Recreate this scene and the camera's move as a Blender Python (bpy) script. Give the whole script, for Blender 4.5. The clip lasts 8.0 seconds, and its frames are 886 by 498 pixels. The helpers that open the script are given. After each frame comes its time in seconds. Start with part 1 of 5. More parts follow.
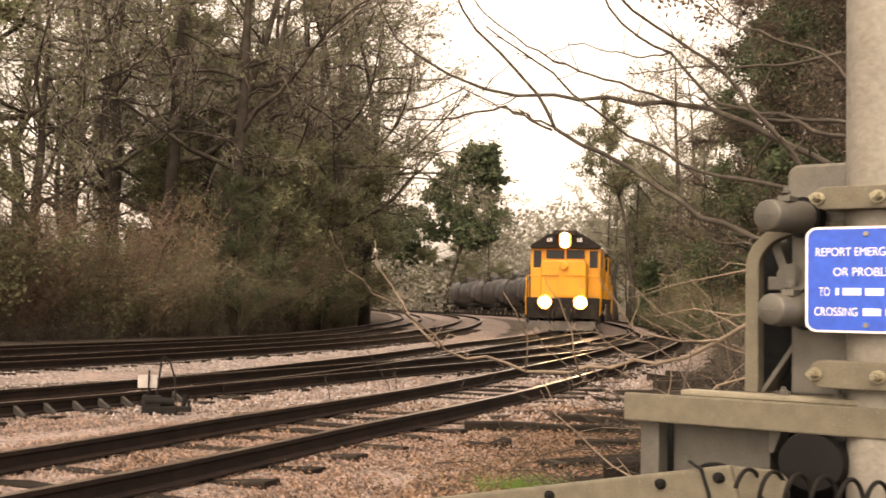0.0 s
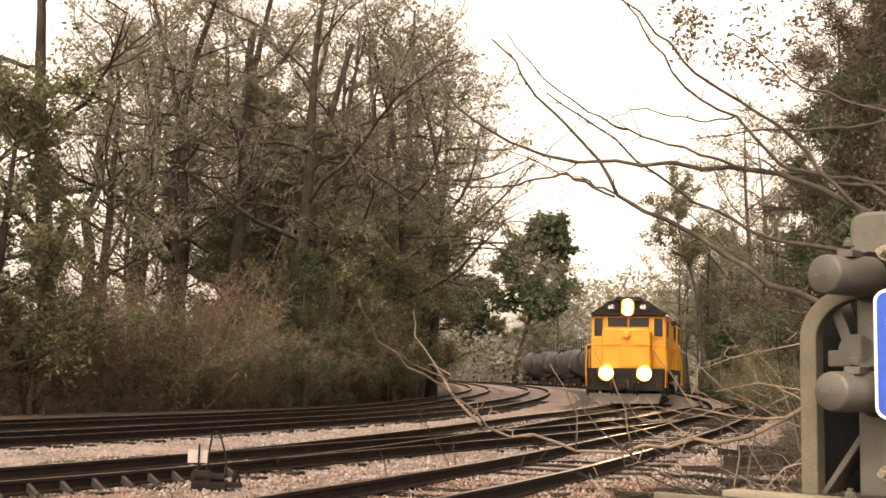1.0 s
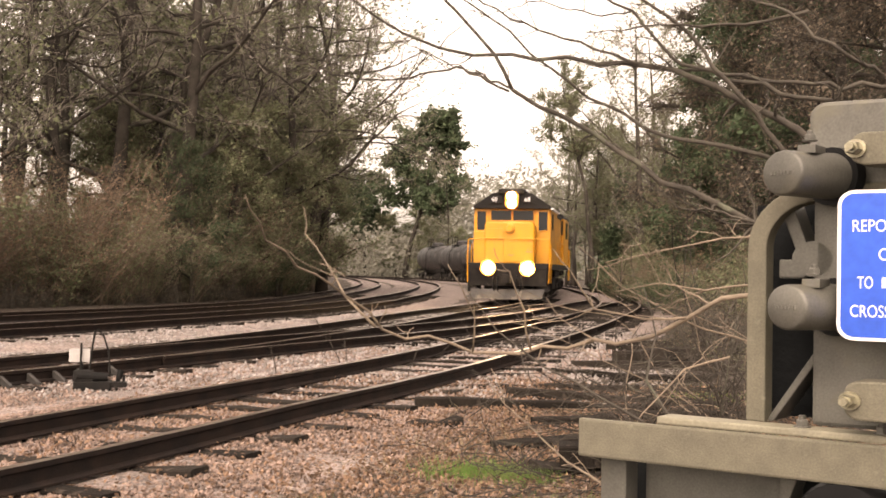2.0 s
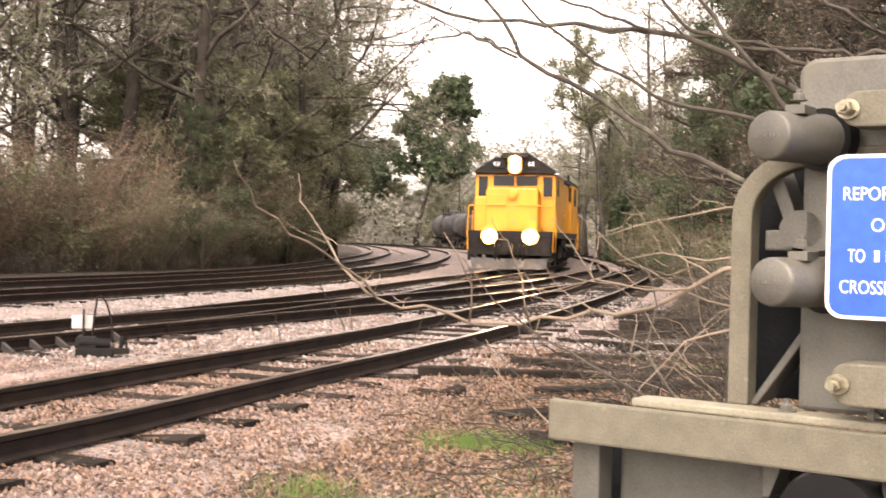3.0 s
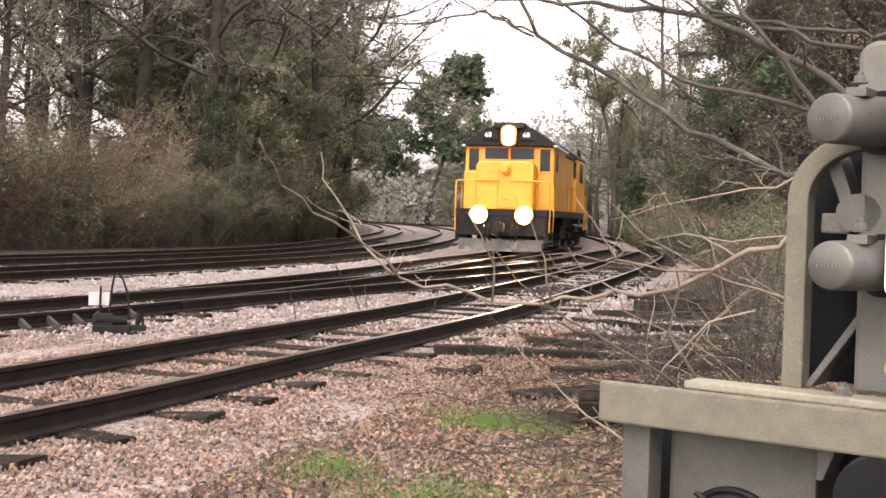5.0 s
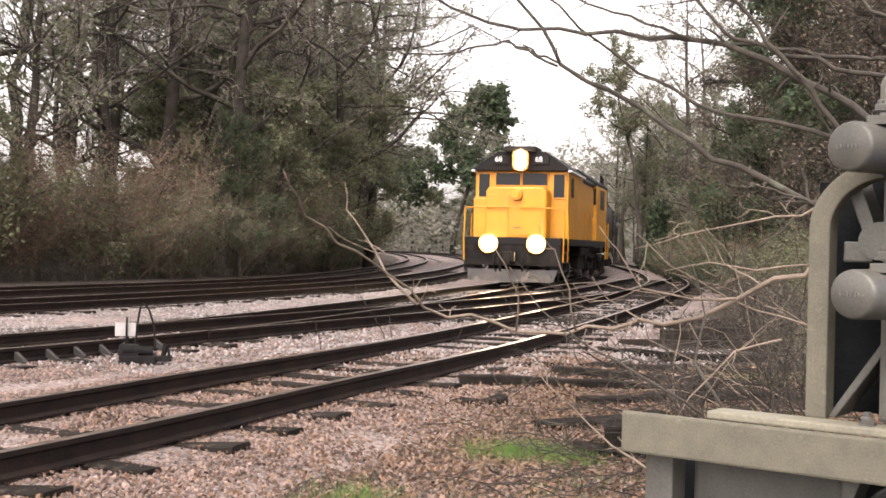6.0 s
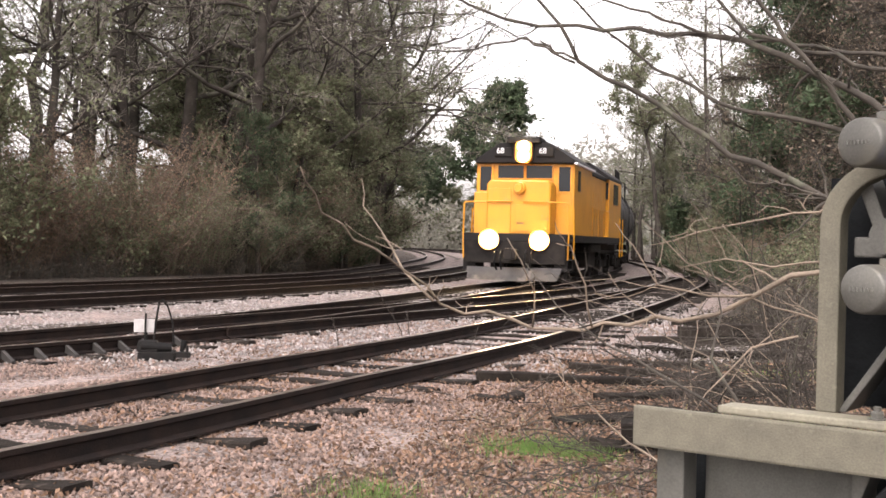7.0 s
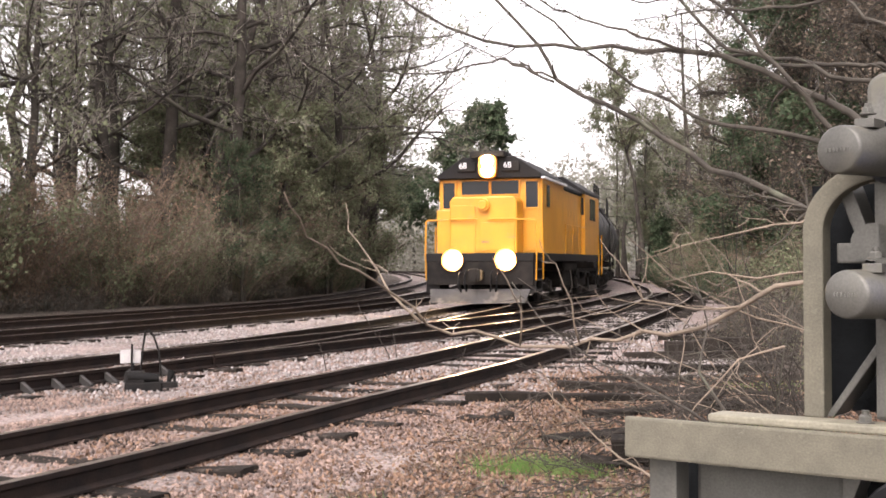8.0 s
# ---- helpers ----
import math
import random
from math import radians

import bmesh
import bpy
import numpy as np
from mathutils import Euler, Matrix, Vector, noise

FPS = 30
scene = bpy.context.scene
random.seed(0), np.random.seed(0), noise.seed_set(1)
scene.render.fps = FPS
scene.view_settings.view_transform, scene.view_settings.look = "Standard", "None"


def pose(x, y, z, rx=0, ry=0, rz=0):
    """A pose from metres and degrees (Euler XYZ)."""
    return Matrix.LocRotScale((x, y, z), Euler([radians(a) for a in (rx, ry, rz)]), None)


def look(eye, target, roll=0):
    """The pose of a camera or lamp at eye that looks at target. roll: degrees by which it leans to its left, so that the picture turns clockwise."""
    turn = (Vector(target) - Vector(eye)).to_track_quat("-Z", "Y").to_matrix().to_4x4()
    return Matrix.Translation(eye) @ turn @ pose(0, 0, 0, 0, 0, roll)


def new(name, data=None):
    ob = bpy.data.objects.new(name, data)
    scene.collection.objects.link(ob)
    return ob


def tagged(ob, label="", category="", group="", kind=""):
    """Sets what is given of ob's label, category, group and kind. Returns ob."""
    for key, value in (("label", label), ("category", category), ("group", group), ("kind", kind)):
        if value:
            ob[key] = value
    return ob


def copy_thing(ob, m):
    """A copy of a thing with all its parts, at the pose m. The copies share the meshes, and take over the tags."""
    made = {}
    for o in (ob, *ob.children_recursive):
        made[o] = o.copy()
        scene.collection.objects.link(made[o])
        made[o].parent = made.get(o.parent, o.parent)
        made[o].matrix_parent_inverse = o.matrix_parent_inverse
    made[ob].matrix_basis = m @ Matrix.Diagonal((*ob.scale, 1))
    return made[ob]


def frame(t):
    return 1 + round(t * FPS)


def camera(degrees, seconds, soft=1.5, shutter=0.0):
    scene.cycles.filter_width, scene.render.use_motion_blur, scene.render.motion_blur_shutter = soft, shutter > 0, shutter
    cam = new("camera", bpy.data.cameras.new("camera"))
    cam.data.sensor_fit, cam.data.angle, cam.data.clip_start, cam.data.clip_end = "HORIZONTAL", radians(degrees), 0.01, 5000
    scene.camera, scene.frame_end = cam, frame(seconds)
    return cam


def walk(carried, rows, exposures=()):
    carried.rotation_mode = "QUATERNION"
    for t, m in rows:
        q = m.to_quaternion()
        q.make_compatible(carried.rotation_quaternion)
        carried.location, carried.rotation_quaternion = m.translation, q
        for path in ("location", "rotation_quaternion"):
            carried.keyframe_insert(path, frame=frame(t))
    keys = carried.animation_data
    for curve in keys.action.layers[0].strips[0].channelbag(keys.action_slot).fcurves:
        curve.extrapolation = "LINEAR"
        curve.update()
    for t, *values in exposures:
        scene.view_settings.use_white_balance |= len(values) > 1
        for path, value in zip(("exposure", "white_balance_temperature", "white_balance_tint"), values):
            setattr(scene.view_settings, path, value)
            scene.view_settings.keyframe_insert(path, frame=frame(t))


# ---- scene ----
cam = camera(40, 8.0, soft=1.6, shutter=0.3)


def glance(x, y, z, yaw, pitch, roll):
    """A camera pose from its place and its yaw (left), pitch (up) and roll in radians."""
    way = Vector((-math.sin(yaw) * math.cos(pitch), math.cos(yaw) * math.cos(pitch), math.sin(pitch)))
    eye = Vector((x, y, z))
    return look(eye, eye + way * 10, math.degrees(roll))


walk(cam, [(t, glance(*row)) for t, *row in (
    (0, -0.163, -0.866, 1.202, -0.0195, 0.0443, 0.0162),
    (0.5, -0.112, -0.610, 1.219, 0.0123, 0.0576, -0.0185),
    (1, -0.008, -0.428, 1.220, 0.0385, 0.1013, 0.0157),
    (1.5, -0.032, -0.252, 1.225, -0.0234, 0.0811, 0.0213),
    (1.7, -0.047, -0.186, 1.236, -0.0623, 0.0451, 0.0137),
    (2.8, 0.049, -0.022, 1.252, -0.0090, -0.0037, 0.0210),
    (3, 0.050, 0.010, 1.249, -0.0439, -0.0101, 0.0217),
    (3.5, 0.015, 0.019, 1.248, -0.0639, -0.0406, 0.0230),
    (4, -0.004, 0.016, 1.250, -0.0455, -0.0321, 0.0195),
    (5.5, -0.010, 0.015, 1.251, -0.0317, -0.0236, 0.0292),
    (6, -0.003, 0.014, 1.252, -0.0141, -0.0040, 0.0226),
    (6.5, 0.000, -0.000, 1.250, 0.0002, 0.0002, 0.0201),
    (7, 0.004, -0.003, 1.250, 0.0005, -0.0068, 0.0228),
    (7.5, 0.008, -0.004, 1.250, -0.0030, -0.0106, 0.0196),
    (8, -0.001, -0.018, 1.244, -0.0122, 0.0115, -0.0063),
)], exposures=[(0.0, 0.76, 9400, 22), (1.0, 0.78, 9200, 22), (1.5, 0.82, 9000, 22), (3.0, 1.45, 7700, 21), (3.5, 1.66, 7600, 21), (4.2, 1.46, 6900, 20), (5.5, 1.08, 6900, 19), (6.5, 0.98, 6800, 18), (8.0, 1.07, 6700, 19)])

# ---------------------------------------------------------------- world and light
world = bpy.data.worlds.new("overcast_sky")
scene.world = world
world.use_nodes = True
wn, wl = world.node_tree.nodes, world.node_tree.links
sky = wn.new("ShaderNodeTexSky")
sky.sky_type, sky.sun_disc = "NISHITA", False
sky.sun_elevation, sky.sun_rotation = radians(48), radians(200)
sky.air_density, sky.dust_density, sky.ozone_density = 1.6, 3.5, 1.0
cloud = wn.new("ShaderNodeHueSaturation")
cloud.inputs["Saturation"].default_value = 0.08
wl.new(sky.outputs[0], cloud.inputs["Color"])
wl.new(cloud.outputs[0], wn["Background"].inputs["Color"])
wn["Background"].inputs["Strength"].default_value = 0.245

sun = new("sun", bpy.data.lights.new("sun", "SUN"))
sun.data.energy, sun.data.angle, sun.data.color = 0.45, radians(30), (1.0, 0.96, 0.9)
sun.matrix_basis = look((-9, -20, 26), (0, 0, 0))


# ---------------------------------------------------------------- materials
def material(name, base, second=None, scale=8.0, rough=0.7, metal=0.0, bump=0.3, fine=60.0, stain=None, stain_scale=1.5, stain_at=0.55, vary=0.0, island=0.0, glow=0.0, see=0.0, spec=0.5, leafy=0.0, cells=0.0):
    """A two-scale noise material in object space, with stains, relief and per-piece variation."""
    m = bpy.data.materials.new(name)
    m.use_nodes = True
    n, l = m.node_tree.nodes, m.node_tree.links
    b = n["Principled BSDF"]
    coord = n.new("ShaderNodeTexCoord")
    big, small = n.new("ShaderNodeTexNoise"), n.new("ShaderNodeTexNoise")
    big.inputs["Scale"].default_value, big.inputs["Detail"].default_value = scale, 6
    small.inputs["Scale"].default_value, small.inputs["Detail"].default_value = fine, 3
    for t in (big, small):
        l.new(coord.outputs["Object"], t.inputs["Vector"])
    mix = n.new("ShaderNodeMixRGB")
    mix.inputs[1].default_value = (*base, 1)
    mix.inputs[2].default_value = (*(second or [c * 0.6 for c in base]), 1)
    ramp = n.new("ShaderNodeValToRGB")
    ramp.color_ramp.elements[0].position, ramp.color_ramp.elements[1].position = 0.35, 0.65
    l.new(big.outputs["Fac"], ramp.inputs[0])
    l.new(ramp.outputs[0], mix.inputs[0])
    out = mix.outputs[0]
    grain = n.new("ShaderNodeMixRGB")
    grain.blend_type, grain.inputs[0].default_value = "OVERLAY", 0.35
    l.new(out, grain.inputs[1])
    l.new(small.outputs["Fac"], grain.inputs[2])
    out = grain.outputs[0]
    if cells:
        vor, tone, hue = n.new("ShaderNodeTexVoronoi"), n.new("ShaderNodeMapRange"), n.new("ShaderNodeHueSaturation")
        vor.inputs["Scale"].default_value = cells
        split = n.new("ShaderNodeSeparateColor")
        l.new(coord.outputs["Object"], vor.inputs["Vector"])
        l.new(vor.outputs["Color"], split.inputs[0])
        tone.inputs[3].default_value, tone.inputs[4].default_value = 0.45, 1.6
        l.new(split.outputs[0], tone.inputs[0])
        l.new(tone.outputs[0], hue.inputs["Value"])
        l.new(out, hue.inputs["Color"])
        out = hue.outputs[0]
    if stain:
        st, sr, sm = n.new("ShaderNodeTexNoise"), n.new("ShaderNodeValToRGB"), n.new("ShaderNodeMixRGB")
        st.inputs["Scale"].default_value, st.inputs["Detail"].default_value = stain_scale, 9
        l.new(coord.outputs["Object"], st.inputs["Vector"])
        sr.color_ramp.elements[0].position, sr.color_ramp.elements[1].position = stain_at, stain_at + 0.12
        l.new(st.outputs["Fac"], sr.inputs[0])
        l.new(sr.outputs[0], sm.inputs[0])
        l.new(out, sm.inputs[1])
        sm.inputs[2].default_value = (*stain, 1)
        out = sm.outputs[0]
    for on, node, socket in ((vary, "ShaderNodeObjectInfo", "Random"), (island, "ShaderNodeNewGeometry", "Random Per Island")):
        if on:
            info, hsv, span = n.new(node), n.new("ShaderNodeHueSaturation"), n.new("ShaderNodeMapRange")
            span.inputs[3].default_value, span.inputs[4].default_value = 1 - on, 1 + on
            l.new(info.outputs[socket], span.inputs[0])
            l.new(span.outputs[0], hsv.inputs["Value"])
            l.new(out, hsv.inputs["Color"])
            out = hsv.outputs[0]
    l.new(out, b.inputs["Base Color"])
    b.inputs["Roughness"].default_value, b.inputs["Metallic"].default_value = rough, metal
    b.inputs["Specular IOR Level"].default_value = spec
    if bump:
        bp = n.new("ShaderNodeBump")
        bp.inputs["Strength"].default_value, bp.inputs["Distance"].default_value = bump, 0.02 if cells else 0.01
        l.new(vor.outputs["Distance"] if cells else small.outputs["Fac"], bp.inputs["Height"])
        l.new(bp.outputs[0], b.inputs["Normal"])
    if glow:
        b.inputs["Emission Color"].default_value, b.inputs["Emission Strength"].default_value = (*base, 1), glow
    if leafy:
        tr, ms = n.new("ShaderNodeBsdfTranslucent"), n.new("ShaderNodeMixShader")
        l.new(out, tr.inputs["Color"])
        ms.inputs[0].default_value = leafy
        l.new(b.outputs[0], ms.inputs[1])
        l.new(tr.outputs[0], ms.inputs[2])
        l.new(ms.outputs[0], n["Material Output"].inputs["Surface"])
    return m


M = {
    "ballast": material("ballast", (0.215, 0.165, 0.147), (0.125, 0.098, 0.087), 1.0, 0.95, bump=1.0, fine=40, cells=24.0, stain=(0.33, 0.295, 0.28), stain_scale=30.0, stain_at=0.58),
    "stone": material("stone", (0.215, 0.15, 0.122), (0.125, 0.088, 0.073), 9.0, 0.9, island=0.6, fine=40),
    "pale_stone": material("pale_stone", (0.275, 0.245, 0.232), (0.185, 0.163, 0.154), 9.0, 0.9, island=0.4, fine=40),
    "earth": material("earth", (0.062, 0.044, 0.032), (0.03, 0.022, 0.016), 1.2, 0.95, bump=1.0, fine=30, cells=30.0, stain=(0.055, 0.05, 0.029), stain_scale=0.8, stain_at=0.6),
    "litter": material("litter", (0.215, 0.135, 0.092), (0.11, 0.07, 0.048), 2.0, 0.85, spec=0.12, island=0.6, bump=0),
    "grass": material("grass", (0.09, 0.18, 0.03), (0.12, 0.17, 0.045), 2.0, 0.7, island=0.3, bump=0, leafy=0.25),
    "tie": material("tie", (0.026, 0.021, 0.017), (0.011, 0.009, 0.008), 4.0, 0.95, spec=0.1, fine=45, bump=0.9, vary=0.35, stain=(0.085, 0.068, 0.056), stain_scale=6.0, stain_at=0.62),
    "rail_rust": material("rail_rust", (0.019, 0.012, 0.0095), (0.009, 0.0065, 0.006), 5.0, 0.85, 0.0, spec=0.15, fine=70, bump=0.4),
    "rail_head": material("rail_head", (0.30, 0.24, 0.20), (0.17, 0.12, 0.095), 4.0, 0.29, 0.8, fine=90, bump=0.05),
    "iron": material("iron", (0.007, 0.007, 0.0068), (0.013, 0.011, 0.010), 6.0, 0.75, spec=0.15),
    "white": material("white", (0.205, 0.195, 0.168), (0.165, 0.155, 0.132), 6.0, 0.6, stain=(0.17, 0.155, 0.125), stain_scale=8, stain_at=0.62),
    "yellow": material("yellow", (0.60, 0.262, 0.012), (0.50, 0.215, 0.012), 1.0, 0.42, bump=0.06, stain=(0.42, 0.22, 0.03), stain_scale=2.2, stain_at=0.63),
    "black_paint": material("black_paint", (0.008, 0.007, 0.007), (0.014, 0.012, 0.011), 1.5, 0.7, bump=0.08, spec=0.2),
    "underframe": material("underframe", (0.009, 0.008, 0.0075), (0.024, 0.02, 0.017), 2.5, 0.85, spec=0.15, bump=0.3),
    "plow": material("plow", (0.045, 0.041, 0.038), (0.025, 0.022, 0.02), 2.5, 0.7, 0.1, stain=(0.085, 0.072, 0.062), stain_scale=3, stain_at=0.58),
    "tank": material("tank", (0.015, 0.014, 0.0145), (0.027, 0.025, 0.024), 0.7, 0.5, spec=0.35, bump=0.05, stain=(0.10, 0.09, 0.085), stain_scale=0.9, stain_at=0.56),
    "lamp": material("lamp", (1.0, 0.74, 0.40), rough=0.3, bump=0, glow=170.0),
    "lamp_top": material("lamp_top", (1.0, 0.84, 0.52), rough=0.3, bump=0, glow=90.0),
    # orange that paints the glow around the lit lamps
    "reflector": material("reflector", (0.62, 0.27, 0.05), (0.5, 0.2, 0.035), 6.0, 0.5, 0.3, bump=0.05),
    "steel": material("steel", (0.118, 0.114, 0.10), (0.085, 0.082, 0.072), 14.0, 0.5, 0.35, fine=300, bump=0.03, stain=(0.115, 0.108, 0.085), stain_scale=16, stain_at=0.58),
    "table_steel": material("table_steel", (0.128, 0.116, 0.084), (0.098, 0.09, 0.066), 30.0, 0.75, 0.05, fine=320, bump=0.1, stain=(0.165, 0.15, 0.11), stain_scale=60, stain_at=0.62),
    "pale_plate": material("pale_plate", (0.215, 0.198, 0.145), (0.165, 0.152, 0.112), 26.0, 0.7, 0.0, fine=260, bump=0.04, stain=(0.12, 0.11, 0.085), stain_scale=24, stain_at=0.62),
    # near-black that paints the shade inside the gate mechanism
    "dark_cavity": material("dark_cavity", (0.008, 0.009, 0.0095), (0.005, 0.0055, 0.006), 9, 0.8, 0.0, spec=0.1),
    "zinc": material("zinc", (0.36, 0.335, 0.25), (0.26, 0.24, 0.175), 40, 0.35, 0.8, fine=200, bump=0.05),
    "rubber": material("rubber", (0.006, 0.006, 0.0065), rough=0.55, bump=0.05, spec=0.2),
    "sign_blue": material("sign_blue", (0.012, 0.085, 0.50), (0.014, 0.075, 0.44), 5, 0.35, bump=0.02),
    "sign_white": material("sign_white", (0.80, 0.80, 0.80), (0.74, 0.74, 0.74), 9, 0.4, bump=0.02),
    "bark": material("bark", (0.058, 0.049, 0.042), (0.03, 0.026, 0.022), 2.0, 0.95, spec=0.1, fine=18, bump=1.0, vary=0.25, stain=(0.075, 0.07, 0.055), stain_scale=1.2, stain_at=0.55),
    "twig": material("twig", (0.20, 0.153, 0.118), (0.12, 0.092, 0.072), 1.5, 0.9, spec=0.15, island=0.35, bump=0),
    "moss_twig": material("moss_twig", (0.25, 0.225, 0.195), (0.17, 0.15, 0.13), 0.6, 0.9, spec=0.1, island=0.4, bump=0),
    "pale_branch": material("pale_branch", (0.215, 0.165, 0.122), (0.12, 0.092, 0.068), 5, 0.85, fine=60, bump=0.4),
    "grey_branch": material("grey_branch", (0.062, 0.052, 0.040), (0.034, 0.028, 0.022), 4, 0.9, fine=50, bump=0.4, stain=(0.085, 0.085, 0.06), stain_scale=3, stain_at=0.6),
    "leaf_dark": material("leaf_dark", (0.070, 0.096, 0.052), (0.046, 0.066, 0.036), 0.6, 0.6, spec=0.15, island=0.45, bump=0, leafy=0.2),
    "leaf_olive": material("leaf_olive", (0.165, 0.176, 0.105), (0.12, 0.132, 0.078), 0.5, 0.7, spec=0.1, island=0.45, bump=0, leafy=0.3),
    "leaf_brown": material("leaf_brown", (0.245, 0.168, 0.118), (0.165, 0.116, 0.082), 0.5, 0.8, spec=0.1, island=0.35, bump=0, leafy=0.35),
    # leaf colour paled with painted distance haze
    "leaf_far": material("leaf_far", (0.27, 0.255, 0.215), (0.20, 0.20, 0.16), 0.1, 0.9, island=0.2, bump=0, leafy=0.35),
    "vine": material("vine", (0.165, 0.13, 0.098), (0.10, 0.082, 0.064), 0.7, 0.9, spec=0.15, island=0.5, bump=0, leafy=0.2),
    "concrete": material("concrete", (0.25, 0.245, 0.24), (0.19, 0.185, 0.18), 2, 0.9),
    "target_white": material("target_white", (0.40, 0.38, 0.365), (0.33, 0.31, 0.30), 9, 0.6, bump=0.05, stain=(0.34, 0.3, 0.27), stain_scale=12, stain_at=0.62),
    "straw": material("straw", (0.30, 0.235, 0.14), (0.19, 0.15, 0.09), 2.0, 0.8, island=0.5, bump=0, leafy=0.2),
}
glass = bpy.data.materials.new("dark_glass")
glass.use_nodes = True
glass.node_tree.nodes["Principled BSDF"].inputs["Base Color"].default_value = (0.012, 0.014, 0.016, 1)
glass.node_tree.nodes["Principled BSDF"].inputs["Roughness"].default_value = 0.12
glass.node_tree.nodes["Principled BSDF"].inputs["Specular IOR Level"].default_value = 0.22
M["glass"] = glass


# ---------------------------------------------------------------- mesh helpers
class Shape:
    """Gathers vertices and faces of one mesh."""

    def __init__(self):
        self.v, self.f = [], []

    def add(self, verts, faces):
        k = len(self.v)
        self.v.extend(tuple(p) for p in verts)
        self.f.extend([tuple(i + k for i in f) for f in faces])
        return self

    def box(self, lo, hi, m=None, taper=0.0):
        (x0, y0, z0), (x1, y1, z1) = lo, hi
        t = taper
        c = [Vector(p) for p in ((x0, y0, z0), (x1, y0, z0), (x1, y1, z0), (x0, y1, z0), (x0 + t, y0 + t, z1), (x1 - t, y0 + t, z1), (x1 - t, y1 - t, z1), (x0 + t, y1 - t, z1))]
        return self.add([m @ p for p in c] if m else c, [(3, 2, 1, 0), (4, 5, 6, 7), (0, 1, 5, 4), (1, 2, 6, 5), (2, 3, 7, 6), (3, 0, 4, 7)])

    def prism(self, outline, along, close=True):
        """A flat outline (3D points, in order) pushed along a vector."""
        a = [Vector(p) for p in outline]
        d, n = Vector(along), len(outline)
        f = [(i, (i + 1) % n, n + (i + 1) % n, n + i) for i in range(n)]
        return self.add(a + [p + d for p in a], f + ([tuple(range(n - 1, -1, -1)), tuple(range(n, 2 * n))] if close else []))

    def tube(self, points, radii, n=8, caps=True):
        pts = [Vector(p) for p in points]
        rad = [radii] * len(pts) if isinstance(radii, (int, float)) else radii
        k = len(self.v)
        side = None
        for i, p in enumerate(pts):
            way = (pts[min(i + 1, len(pts) - 1)] - pts[max(i - 1, 0)]).normalized()
            if side is None:
                side = way.orthogonal().normalized()
            side = (side - way * side.dot(way)).normalized()
            up = way.cross(side)
            for j in range(n):
                a = 2 * math.pi * j / n
                self.v.append(tuple(p + (side * math.cos(a) + up * math.sin(a)) * rad[i]))
        for i in range(len(pts) - 1):
            for j in range(n):
                a, b = k + i * n + j, k + i * n + (j + 1) % n
                self.f.append((a, b, b + n, a + n))
        if caps:
            self.f.append(tuple(range(k + n - 1, k - 1, -1)))
            self.f.append(tuple(range(k + (len(pts) - 1) * n, k + len(pts) * n)))
        return self

    def mesh(self, name, mat, smooth=False, bevel=0.0, segments=2):
        me = bpy.data.meshes.new(name)
        me.from_pydata(self.v, [], self.f)
        if bevel:
            bm = bmesh.new()
            bm.from_mesh(me)
            bmesh.ops.remove_doubles(bm, verts=bm.verts, dist=1e-6)
            bmesh.ops.recalc_face_normals(bm, faces=bm.faces)
            edges = [e for e in bm.edges if len(e.link_faces) == 2 and e.calc_face_angle(0) > 0.5]
            bmesh.ops.bevel(bm, geom=edges, offset=bevel, segments=segments, profile=0.6, affect="EDGES", clamp_overlap=True)
            bm.to_mesh(me)
            bm.free()
        if smooth:
            me.shade_smooth()
            if smooth != "all":
                me.set_sharp_from_angle(angle=radians(40))
        for one in mat if isinstance(mat, (list, tuple)) else (mat,):
            me.materials.append(M[one])
        return me


def part(name, shape, mat, parent=None, label="", smooth=False, bevel=0.0, at=None, kind=""):
    """Links a shape (or a finished mesh) as one mesh object, under a thing or a part."""
    me = shape.mesh(name, mat, smooth, bevel) if isinstance(shape, Shape) else shape
    ob = new(name, me)
    if parent:
        ob.parent = parent
    if at is not None:
        ob.matrix_basis = at
    return tagged(ob, label=label, kind=kind)


def empty(name, at=None, **tags):
    ob = new(name)
    ob.empty_display_size = 0.2
    if at is not None:
        ob.matrix_basis = at
    return tagged(ob, **tags)


def spline(points, step=0.5):
    """A smooth line through plan points, resampled evenly."""
    p = [Vector((q[0], q[1], 0)) for q in points]
    p = [2 * p[0] - p[1], *p, 2 * p[-1] - p[-2]]
    dense = []
    for i in range(1, len(p) - 2):
        for k in range(40):
            t = k / 40
            dense.append(0.5 * (2 * p[i] + (p[i + 1] - p[i - 1]) * t + (2 * p[i - 1] - 5 * p[i] + 4 * p[i + 1] - p[i + 2]) * t * t + (3 * p[i] - p[i - 1] - 3 * p[i + 1] + p[i + 2]) * t**3))
    dense.append(p[-2])
    out, run = [dense[0]], 0.0
    for a, b in zip(dense, dense[1:]):
        run += (b - a).length
        if run >= step:
            out.append(b)
            run = 0.0
    return out


def beside(line, off):
    """The line moved sideways to its left by off."""
    res = []
    for i, p in enumerate(line):
        d = (line[min(i + 1, len(line) - 1)] - line[max(i - 1, 0)]).normalized()
        res.append(p + Vector((-d.y, d.x, 0)) * off)
    return res


